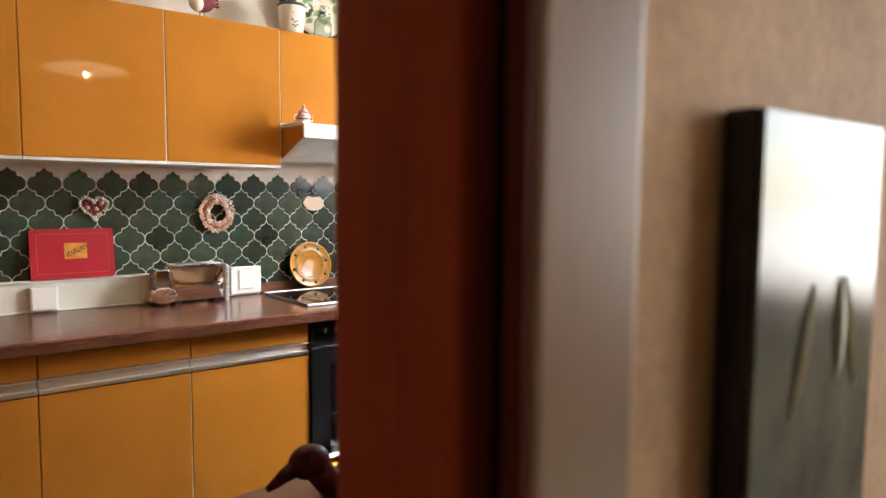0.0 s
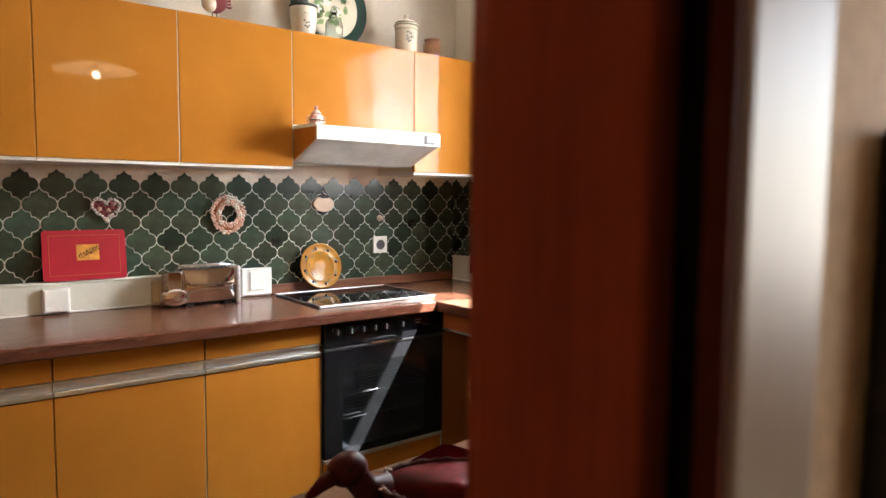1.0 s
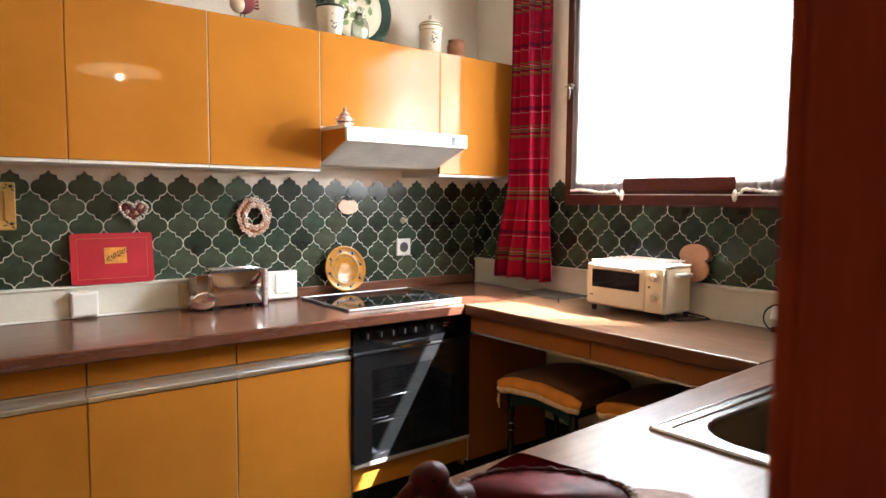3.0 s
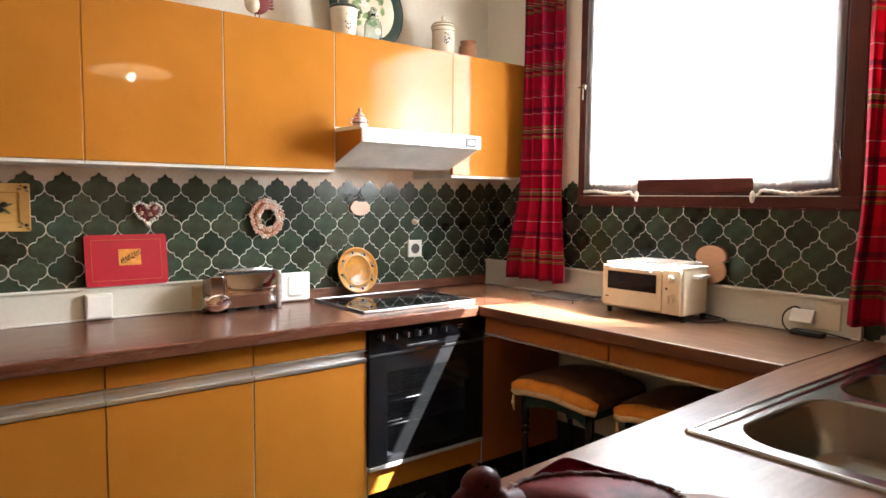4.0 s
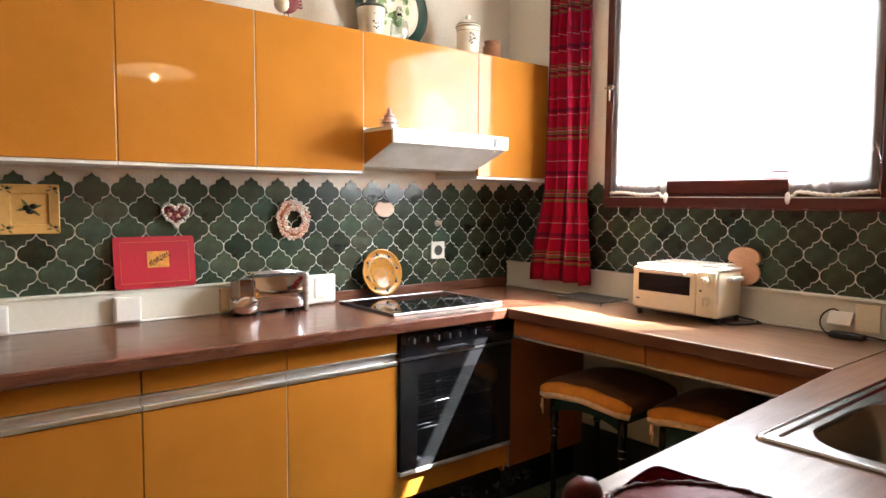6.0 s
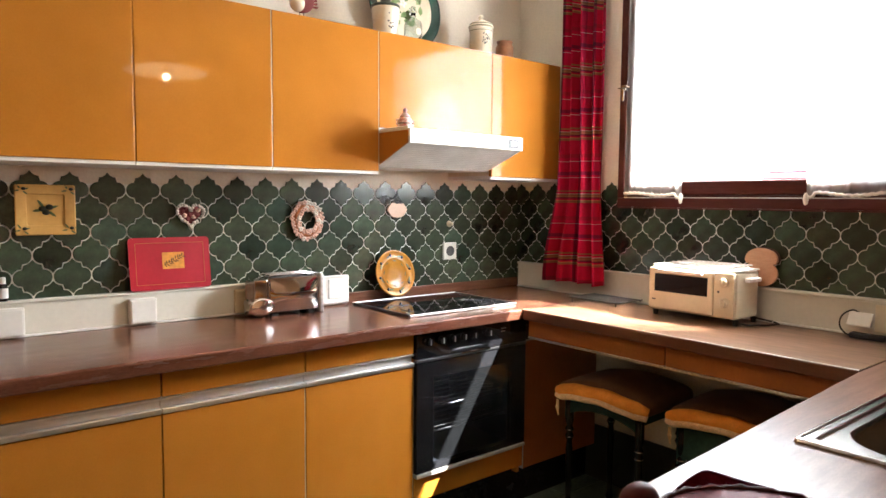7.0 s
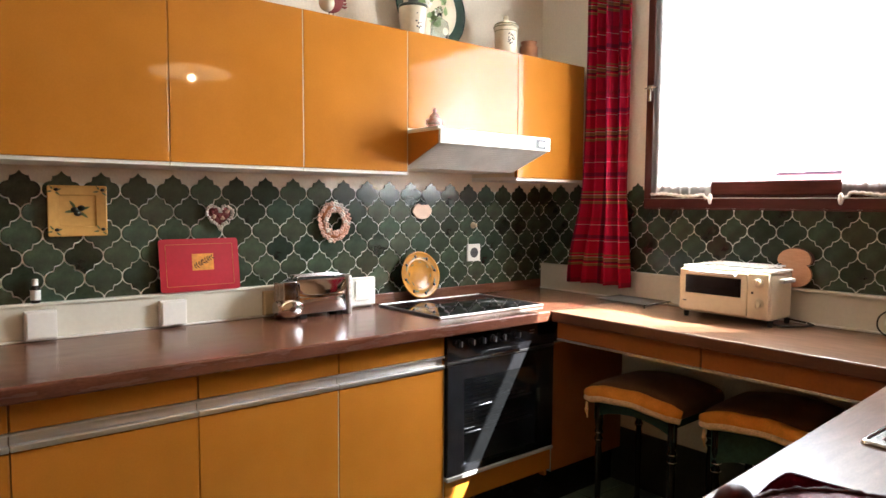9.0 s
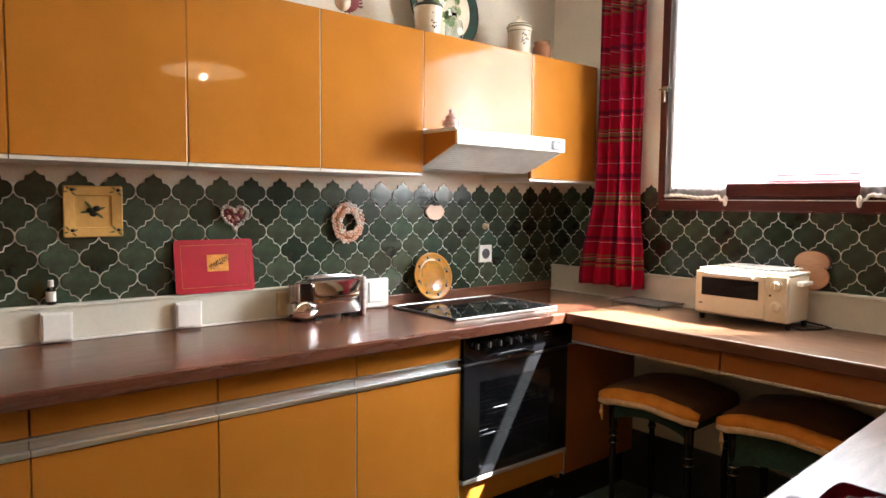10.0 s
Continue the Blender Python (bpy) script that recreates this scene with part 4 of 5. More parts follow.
BROWNPRINT = material("dark_brown_edge", (0.08, 0.03, 0.02), 0.6)
STONEWARE = material("brown_stoneware", (0.30, 0.13, 0.06), 0.3, second=(0.22, 0.09, 0.04), scale=12, grain=0.15)
INK = material("dark_print", (0.03, 0.03, 0.035), 0.4)

PALEWOOD = material("pale_cream_wood", (0.66, 0.49, 0.37), 0.5, second=(0.58, 0.41, 0.30), scale=6, stretch=(3, 3, 20), grain=0.08, fine=40)

# ---- things on the tiled wall ----
lean = Vector((0, 0.026, 0.186)).normalized()
mp = plane((-1.8335, -0.0445, 1.0125), (1, 0, 0), lean)
mat_ = thing("place_mat", (-1.8335, -0.04, 1.012), "red place mat with a gold border line leaning against green tiles", "place mat")
W_, H_ = 0.287, 0.19
part("board", moved(prism([p + Vector((0, H_ / 2, 0)) for p in rounded(W_, H_, 0.012, 0)], (0, 0, 0.004)), mp), REDMAT, mat_)
part("border_line", moved(tube([p + Vector((0, H_ / 2, 0.0041)) for p in rounded(W_ - 0.045, H_ - 0.04, 0.003, 0)], 0.0007, 4, closed=True), mp), GOLD, mat_, "thin gold border line")
pic = part("picture", moved(box(-0.03, 0.048, 0.075, 0.135, 0.0041, 0.0048), mp), ORANGEPRINT, mat_, "small orange picture of olives")
rnd4 = random.Random(4)
bm = bmesh.new()
tube([mp @ Vector((-0.022 + 0.062 * k / 8, 0.088 + 0.032 * k / 8 + 0.004 * math.sin(k), 0.0052)) for k in range(9)], 0.0008, 5, bm)
for k in range(18):
    f = (k // 2) / 8
    at_ = Matrix.Translation((-0.022 + 0.062 * f, 0.088 + 0.032 * f, 0.0049 + 0.0001 * (k % 3)))
    leaf(mp @ at_ @ Matrix.Rotation(0.5 + (1.0 if k % 2 else -1.0) + rnd4.uniform(-0.25, 0.25), 4, "Z"), rnd4.uniform(0.011, 0.017), 0.0036, bm)
part("olive_twig", bm, OLIVEDARK, pic)

plate = thing("square_plate", (-2.225, -0.02, 1.22), "square yellow glazed plate with painted olive twigs hung on tiles", "plate")
mp = plane((-2.225, -0.0125, 1.3025), (1, 0, 0), (0, 0, 1))
bm = bmesh.new()
rings = []
for half, z in ((0.0875, 0.008), (0.0875, 0.011), (0.084, 0.0125), (0.056, 0.0075), (0.053, 0.003), (0.046, 0.0025)):
    rings.append([bm.verts.new(p) for p in rounded(2 * half, 2 * half * 0.945, min(0.006, half), z, 3)])
for a, b in zip(rings, rings[1:]):
    for k in range(len(a)):
        bm.faces.new((a[k], a[(k + 1) % len(a)], b[(k + 1) % len(a)], b[k]))
bm.faces.new(rings[-1])
under = [bm.verts.new(p) for p in rounded(0.12, 0.113, 0.006, 0.0, 3)]
for k in range(len(under)):
    bm.faces.new((under[k], under[(k + 1) % len(under)], rings[0][(k + 1) % len(under)], rings[0][k]))
bm.faces.new(under[::-1])
bmesh.ops.recalc_face_normals(bm, faces=bm.faces)
part("dish", moved(bm, mp), PALEGLAZE, plate)


def twig(parent, m, scale, fruit=2):
    t = part("twig", moved(bmesh.new(), Matrix()), LEAFGREEN, parent)
    bm = bmesh.new()
    for k in range(4):
        leaf(m @ Matrix.Rotation((0.3, 2.2, 3.3, 5.6)[k], 4, "Z") @ Matrix.Translation((scale * 0.25, 0, 0.0002 * k)), scale, scale * 0.3, bm)
    part("leaf", bm, LEAFGREEN, parent, "painted green olive leaves")
    for k in range(fruit):
        bm = moved(blob((0, 0, 0), (scale * 0.42, scale * 0.33, 0.0015), sub=1), m @ Matrix.Translation((scale * 0.35 * math.cos(k * 2.4), scale * 0.4 * math.sin(k * 2.4 + 0.6), 0.0012)))
        part("olive", bm, OLIVEDARK, parent, "painted dark olive", smooth=True)
    bpy.data.objects.remove(t)


twig(plate, mp @ Matrix.Translation((0.0, 0.002, 0.0032)), 0.032, 3)
for sx in (-1, 1):
    for sy in (-1, 1):
        twig(plate, mp @ Matrix.Translation((sx * 0.068, sy * 0.065, 0.0112)), 0.019, 1)

# round plate leaning behind the hob
rp = thing("round_plate", (-0.843, -0.06, ZT), "round yellow glazed plate with painted olives leaning behind the hob", "plate")
lean = Vector((0, 0.045, 0.21)).normalized()
mp = plane((-0.843, -0.067, ZT + 0.0125), (1, 0, 0), lean) @ Matrix.Translation((0, 0.108, 0.0))
prof = [(0.06, 0.0), (0.1, 0.008), (0.108, 0.012), (0.107, 0.0145), (0.1, 0.012), (0.074, 0.0078), (0.072, 0.0085), (0.068, 0.0082), (0.060, 0.0045), (0.02, 0.004)]
part("dish", moved(lathe(prof, seg=40), mp), YELLOWGLAZE, rp, smooth=True)
for k in range(8):
    a = k * math.pi / 4 + 0.2
    c = mp @ Matrix.Translation((0.086 * math.cos(a), 0.086 * math.sin(a), 0.0105)) @ Matrix.Rotation(a, 4, "Z")
    part("olive", moved(blob((0, 0, 0), (0.0095, 0.0075, 0.0016), sub=1), c), OLIVEDARK, rp, "painted dark olive", smooth=True)
    part("leaf", leaf(c @ Matrix.Rotation(2.0, 4, "Z") @ Matrix.Translation((0.004, 0, 0)), 0.026, 0.008), LEAFGREEN, rp)
    c = mp @ Matrix.Translation((0.058 * math.cos(a + 0.3), 0.058 * math.sin(a + 0.3), 0.0062)) @ Matrix.Rotation(a + 1.9, 4, "Z")
    part("leaf", leaf(c, 0.022, 0.005), LEAFGREEN, rp)

# heart
heart = thing("heart_ornament", (-1.755, -0.02, 1.25), "heart ornament of white lace and dried red flowers hung on tiles", "ornament")
rnd5 = random.Random(11)
pts = []
for k in range(36):
    a = 2 * math.pi * k / 36
    pts.append(Vector((-1.755 + 0.0031 * 16 * math.sin(a) ** 3, -0.024, 1.284 + 0.0029 * (13 * math.cos(a) - 5 * math.cos(2 * a) - 2 * math.cos(3 * a) - math.cos(4 * a)))))
bm = bmesh.new()
for k, p in enumerate(pts):
    blob(p + Vector((rnd5.uniform(-0.002, 0.002), rnd5.uniform(-0.004, 0.002), rnd5.uniform(-0.002, 0.002))), (0.0068, 0.008, 0.0068), bm, 1, k, 0.6)
part("lace_edge", bm, WHITELACE, heart, "gathered white lace edge")
bm = prism([Vector((-1.755, -0.012, 1.284)) + (p - Vector((-1.755, -0.024, 1.284))) * 0.9 + Vector((0, 0.012, 0)) for p in pts], (0, -0.012, 0))
part("pad", bm, DRIEDRED, heart, "dark red flowered pad")
for k, (dx, dz) in enumerate(((-0.03, 0.008), (-0.018, 0.02), (0.028, 0.012), (0.016, 0.02), (-0.005, -0.004), (0.01, -0.012), (-0.012, -0.02), (0.022, -0.004), (-0.025, -0.008))):
    part("flower", blob((-1.755 + dx, -0.028, 1.288 + dz), (0.009, 0.006, 0.009), None, 1, k, 0.7), (DRIEDRED, DRIEDRED, DRIED)[k % 3], heart)
part("cord", tube([(-1.772, -0.014, 1.314), (-1.757, -0.012, 1.337), (-1.74, -0.014, 1.314)], 0.001, 5), INK, heart)

# wreath
wr = thing("flower_wreath", (-1.275, -0.03, 1.17), "round wreath of dried cream and pink flowers hung on tiles", "wreath")
ring = [(-1.275 + 0.053 * math.cos(a * math.pi / 14), -0.022, 1.256 + 0.06 * math.sin(a * math.pi / 14)) for a in range(28)]
part("ring", tube(ring, 0.012, 8, closed=True), BROWNPANEL, wr, smooth=True)
for k in range(26):
    a = 2 * math.pi * k / 26
    for row in range(2):
        rr = 0.043 + 0.024 * row + rnd5.uniform(-0.004, 0.004)
        at = Vector((-1.275 + rr * math.cos(a + row * 0.12), -0.034 - rnd5.uniform(0, 0.008) + 0.006 * row, 1.256 + 1.12 * rr * math.sin(a + row * 0.12)))
        bm = bmesh.new()
        for q in range(5):
            b = q * 1.256 + rnd5.uniform(0, 1)
            blob(at + Vector((0.0055 * math.cos(b), 0.001 * q, 0.0055 * math.sin(b))), (0.0062, 0.0035, 0.0062), bm, 1, k + q, 0.5)
        part("flower", bm, DRIED if rnd5.random() < 0.8 else WHITELACE, wr)
part("cord", tube([(-1.285, -0.012, 1.325), (-1.275, -0.011, 1.35), (-1.265, -0.012, 1.325)], 0.001, 5), INK, wr)

# pumpkin-shaped tag
tag = thing("wooden_tag", (-0.807, -0.02, 1.26), "pale wooden pumpkin tag hanging from a dark cord", "ornament")
bm = moved(prism([Vector((0.052 * math.cos(a * math.pi / 14) * (1 + 0.05 * math.cos(a * math.pi / 14 * 6)), 0.037 * math.sin(a * math.pi / 14), 0)) for a in range(28)], (0, 0, 0.008)), plane((-0.807, -0.012, 1.3), (1, 0, 0), (0, 0, 1)))
part("disc", bm, PALEWOOD, tag)
part("cord", tube([(-0.83, -0.024, 1.332), (-0.812, -0.014, 1.365), (-0.807, -0.012, 1.385), (-0.80, -0.014, 1.365), (-0.785, -0.024, 1.332)], 0.0022, 6), INK, tag, "dark cord loop")
part("knot", blob((-0.812, -0.025, 1.334), (0.016, 0.006, 0.007), None, 1, 3, 0.5), INK, tag)
part("knot", blob((-0.793, -0.025, 1.333), (0.012, 0.006, 0.006), None, 1, 5, 0.5), INK, tag)

hook = thing("wall_hook", (-0.487, -0.02, 1.23), "small round white hook on the green tiles", "hook")
part("disc", lathe([(0.016, 0), (0.016, 0.004), (0.012, 0.008), (0.007, 0.016), (0.010, 0.022), (0.004, 0.026)], (-0.487, -0.0085, 1.229), 18, turn=Matrix.Rotation(radians(90), 3, "X")), CREAMGLAZE, hook, smooth=True)

ws = thing("wall_socket", (-0.487, -0.01, 1.05), "white square wall socket on the green tiles", "socket")
part("plate", box(-0.528, -0.446, -0.0195, -0.009, 1.053, 1.137, 0.003), WHITE, ws)
well = part("well", lathe([(0.025, 0), (0.025, 0.0015), (0.020, 0.0015), (0.019, 0.0004)], (-0.487, -0.0196, 1.095), 24, turn=Matrix.Rotation(radians(90), 3, "X")), INKGREY, ws, "dark round socket well")
part("hole", lathe([(0.0035, 0), (0.0035, 0.0008)], (-0.496, -0.0212, 1.095), 10, turn=Matrix.Rotation(radians(90), 3, "X")), INK, well)
part("hole", lathe([(0.0035, 0), (0.0035, 0.0008)], (-0.478, -0.0212, 1.095), 10, turn=Matrix.Rotation(radians(90), 3, "X")), INK, well)

bt = thing("small_bottle", (-2.353, -0.026, 1.0112), "small dark glass bottle with a white cap on the duct", "bottle")
part("body", lathe([(0.013, 0), (0.0145, 0.003), (0.0145, 0.045), (0.006, 0.054), (0.006, 0.058)], (-2.353, -0.026, 1.0113), 18), BLACKGLASS, bt, smooth=True)
part("label", lathe([(0.0149, 0.01), (0.0149, 0.042)], (-2.353, -0.026, 1.0113), 18), WHITE, bt, "white paper label")
part("cap", lathe([(0.009, 0.056), (0.009, 0.075), (0.007, 0.077)], (-2.353, -0.026, 1.0113), 14), WHITE, bt, "white cap")

# ---- toaster and box ----
to = thing("toaster", (-1.39, -0.12, ZT), "polished chrome flat-sided toaster on black feet", "toaster")
TX0, TX1, TY0, TY1 = -1.516, -1.302, -0.172, -0.072
side = [(TY0 - 0.011 * math.cos((k / 12 - 0.5) * math.pi) + 0.008, ZT + 0.018 + k / 12 * 0.132) for k in range(13)]
side += [(TY1 + 0.006 * math.cos((k / 6 - 0.5) * math.pi) - 0.006, 1.040 - k / 6 * 0.132) for k in range(7)]
part("body", prism([(TX0, y, z) for y, z in side], (TX1 - TX0, 0, 0)), SATIN, to)
# pressed front panel, bowed outwards in both directions
bm = bmesh.new()
grid = [[bm.verts.new((TX0 + 0.006 + (TX1 - TX0 - 0.012) * i / 16, TY0 - 0.0035 - 0.011 * (1 - (i / 8 - 1) ** 2) ** 0.5 * (1 - (j / 6 - 1) ** 2), ZT + 0.022 + 0.122 * j / 12)) for i in range(17)] for j in range(13)]
for j in range(12):
    for i in range(16):
        bm.faces.new((grid[j][i], grid[j][i + 1], grid[j + 1][i + 1], grid[j + 1][i]))
part("front_panel", bm, CHROME, to, "bowed polished front panel", smooth=True)
part("end_frame", box(TX1 + 0.0005, TX1 + 0.019, TY0 - 0.010, TY1 + 0.006, ZT + 0.001, 1.048, 0.006, 3), ALU, to)
end = part("end_cap", box(TX0 - 0.055, TX0 - 0.0005, TY0 + 0.004, TY1 - 0.004, ZT + 0.012, 1.037, 0.005, 3), SATIN, to)
for k in range(7):
    part("rib", box(TX0 - 0.0575, TX0 - 0.0553, TY0 + 0.012 + k * 0.0115, TY0 + 0.017 + k * 0.0115, ZT + 0.05, 1.03, 0.001, 1), CHROME, end)
for y in (-0.145, -0.10):
    part("slot", box(TX0 + 0.02, TX1 - 0.02, y - 0.009, y + 0.009, 1.0392, 1.0412), RUBBER, to, "dark bread slot")
for y in (-0.16, -0.122, -0.084):
    part("guard", tube([(TX0 + 0.005, y, 1.042), (TX0 + 0.012, y, 1.052), (TX1 - 0.012, y, 1.052), (TX1 - 0.005, y, 1.042)], 0.0025, 6), CHROME, to, smooth=True)
dial = part("dial", lathe([(0.03, 0), (0.032, 0.004), (0.032, 0.012), (0.028, 0.016), (0.01, 0.018)], (TX0 - 0.0555, -0.128, ZT + 0.042), 24, turn=Matrix.Rotation(radians(-90), 3, "Y")), CHROME, to, "round chrome dial", smooth=False)
part("lever", lathe([(0.034, 0), (0.036, 0.004), (0.036, 0.010), (0.032, 0.013), (0.031, 0.010), (0.025, 0.012), (0.01, 0.016)], (TX0 - 0.028, TY0 + 0.0035, ZT + 0.044), 28, turn=Matrix.Rotation(radians(90), 3, "X"), squash=(1.4, 0.92, 1)), SATIN, to, "round chrome end disc")
for x in (TX0 + 0.015, TX1 - 0.04):
    for y in (TY0 + 0.01, TY1 - 0.03):
        part("foot", box(x, x + 0.028, y, y + 0.02, ZT + 0.0005, ZT + 0.0178, 0.002), RUBBER, to, "black rubber foot")

pb = thing("switch_box", (-1.163, -0.05, ZT), "white plastic switch box on the cable duct beside the toaster", "switch")
part("housing", box(-1.229, -1.0905, -0.058, -0.0345, ZT + 0.008, 1.019, 0.005, 3), WHITE, pb)
part("rocker", box(-1.195, -1.126, -0.0665, -0.0585, 0.921, 1.006, 0.003), WHITE, pb)

# ---- toaster oven ----
mo = thing("toaster_oven", (-0.18, -1.215, ZT), "cream toaster oven with a dark window and two dials", "toaster oven")
part("body", box(-0.278, -0.105, -1.392, -1.03, 0.912, 1.090, 0.012, 3), CREAM, mo)
part("top_plate", box(-0.272, -0.11, -1.396, -1.036, 1.0905, 1.097, 0.003), WHITE, mo)
dr = part("door", box(-0.292, -0.2785, -1.309, -1.034, 0.921, 1.083, 0.004), CREAM, mo)
part("pane", box(-0.2945, -0.2922, -1.287, -1.061, 0.990, 1.061, 0.001), BLACKGLASS, dr, "dark glass window")
part("handle", box(-0.312, -0.2925, -1.27, -1.08, 1.068, 1.081, 0.004), WHITE, dr, "white grip bar")
part("badge", box(-0.2932, -0.2919, -1.066, -1.050, 0.955, 0.960), INK, dr)
cp = part("control_panel", box(-0.2905, -0.2785, -1.389, -1.311, 0.917, 1.086, 0.004), CREAM, mo)
for z in (1.052, 0.975):
    kn = part("dial", lathe([(0.021, 0), (0.021, 0.004), (0.016, 0.006), (0.015, 0.018), (0.012, 0.02)], (-0.2907, -1.352, z), 22, turn=Matrix.Rotation(radians(-90), 3, "Y")), CREAM, cp, "cream turning dial")
    part("grip", box(-0.3165, -0.3105, -1.3545, -1.3495, z - 0.014, z + 0.014, 0.001), CREAM, kn)
part("pilot_lamp", box(-0.2925, -0.2903, -1.334, -1.326, 1.010, 1.018), INK, cp, "small dark pilot lamp")
for x in (-0.262, -0.125):
    for y in (-1.385, -1.05):
        part("foot", lathe([(0.009, 0), (0.011, 0.0215)], (x, y, ZT + 0.0005), 12), RUBBER, mo, "dark rubber foot")
part("tray", box(-0.235, -0.12, -1.36, -1.10, 1.0975, 1.1035, 0.002), ALU, mo, "metal tray laid on top")
for x in (-0.235, -0.195, -0.16, -0.12):
    part("tray_edge", tube([(x, -1.37, 1.107), (x, -1.10, 1.107)], 0.0035, 6), ALU, mo)
part("side_grip", box(-0.22, -0.13, -1.415, -1.3925, 1.05, 1.066, 0.004), WHITE, mo)
cord = [(-0.13, -1.385, ZT + 0.02), (-0.08, -1.44, ZT + 0.005), (-0.11, -1.475, ZT + 0.0042), (-0.17, -1.46, ZT + 0.0042), (-0.23, -1.42, ZT + 0.0042), (-0.22, -1.38, ZT + 0.0042)]
part("cord", tube(cord, 0.0036, 8), RUBBER, mo, "black power cord", smooth=True)

mo.location += Vector((0.045, 0.04, 0))

# cooling rack
ra = thing("cooling_rack", (-0.15, -0.70, ZT), "dark wire cooling rack lying on the worktop", "rack")
bm = tube([(-0.255, -0.575, ZT + 0.018), (-0.065, -0.575, ZT + 0.018), (-0.065, -0.835, ZT + 0.018), (-0.255, -0.835, ZT + 0.018)], 0.0036, 6, closed=True)
part("rim", bm, DARKWIRE, ra)
for k in range(13):
    part("wire", tube([(-0.255 + k * 0.0158, -0.575, ZT + 0.0185), (-0.255 + k * 0.0158, -0.835, ZT + 0.0185)], 0.0026, 5), DARKWIRE, ra)
for x in (-0.25, -0.07):
    for y in (-0.585, -0.825):
        part("foot", tube([(x, y, ZT + 0.017), (x, y, ZT + 0.001)], 0.003, 6), DARKWIRE, ra)

ra.location += Vector((0.035, 0.014, 0))

# bread-shaped board
mb = thing("cutting_board", (-0.035, -1.345, 1.0235), "peach wooden board shaped like a mushroom leaning on tiles", "cutting board")
pl = plane((-0.036, -1.345, 1.0245), (0, -1, 0), Vector((0.012, 0, 0.146)))
cap = [Vector((0.062 * math.cos(a * math.pi / 16), 0.098 + 0.05 * math.sin(a * math.pi / 16) ** 0.8, 0)) for a in range(17)] + [Vector((-0.055, 0.088, 0)), Vector((0.055, 0.088, 0))]
stem = [Vector((0.066 * math.cos(a * math.pi / 14), 0.05 + 0.05 * math.sin(a * math.pi / 14), 0)) for a in range(28)]
part("body", moved(prism(stem, (0, 0, 0.011)), pl), PEACHWOOD, mb)
part("cap", moved(prism(cap, (0, 0, 0.013)), pl), PEACHWOOD, mb)
part("edge", moved(prism([p * 1.06 + Vector((0.004, -0.004, 0)) for p in cap], (0, 0, -0.0005)), pl @ Matrix.Translation((0, 0, -0.0002))), BROWNPRINT, mb, "dark bark edge")

# plug, box and cable by the sink
ad = thing("plug_adapter", (-0.06, -1.69, ZT), "white plug adapter tilted against the cable duct", "adapter")
bm = moved(box(-0.038, 0.038, -0.024, 0.024, -0.008, 0.008, 0.003), plane((-0.065, -1.707, 0.951), (0, -1, 0), Vector((0.25, -0.12, 0.9))))
part("body", bm, WHITE, ad)
pts = [(-0.05, -1.70, 0.968), (-0.06, -1.66, 0.99), (-0.07, -1.62, 0.965), (-0.075, -1.615, 0.925), (-0.085, -1.65, 0.898), (-0.10, -1.71, 0.8955), (-0.085, -1.76, 0.8955), (-0.07, -1.70, 0.897), (-0.09, -1.66, 0.9), (-0.11, -1.70, 0.8985), (-0.075, -1.77, 0.905), (-0.06, -1.81, 0.9), (-0.07, -1.87, 0.8955)]
pts = [(x, -1.705 + (y + 1.69) * 0.78 if y > -1.8 else y, 0.8955 + (z - 0.8955) * 0.9) for x, y, z in pts]
fine = []
for i in range(len(pts) - 1):
    a, b, c, d = (Vector(pts[max(0, min(len(pts) - 1, i + k))]) for k in (-1, 0, 1, 2))
    for s in range(6):
        t = s / 6
        fine.append(0.5 * (2 * b + (c - a) * t + (2 * a - 5 * b + 4 * c - d) * t * t + (3 * b - a - 3 * c + d) * t ** 3))
part("cable", tube(fine, 0.0028, 7), RUBBER, ad, "black coiled cable", smooth=True)
part("plug", box(-0.112, -0.075, -1.795, -1.688, ZT + 0.001, ZT + 0.020, 0.005), RUBBER, ad, "black plug")
db = thing("duct_socket", (-0.04, -1.775, 0.9), "cream socket plate on the cable duct by the sink", "socket")
part("plate", box(-0.040, -0.0345, -1.82, -1.742, ZT + 0.02, 1.004, 0.002), CREAM, db)

# ---- stools ----
# cushion top: the worktop's shade is put into its darker brown
SHADEDVELVET = material("velvet_darkened_for_shade", (0.17, 0.075, 0.028), 0.9, second=(0.12, 0.05, 0.02), scale=9, grain=0.2, fine=200, bump=0.06, sheen=0.1)
# cushion front: same velvet, room light put into its brighter orange
LITVELVET = material("velvet_brightened_for_light", (0.88, 0.34, 0.05), 0.85, second=(0.75, 0.25, 0.03), scale=20, grain=0.1, fine=160, bump=0.04)
PALEFRINGE = material("pale_cream_orange_fringe", (0.88, 0.62, 0.36), 0.9, second=(0.76, 0.48, 0.24), scale=40, grain=0.2, fine=200, bump=0.08)
GREENCLOTH = material("dark_green_cloth", (0.02, 0.06, 0.045), 0.85, grain=0.2)
BLACKLEG = material("black_lacquered_leg", (0.012, 0.011, 0.010), 0.2, grain=0.2, bump=0)


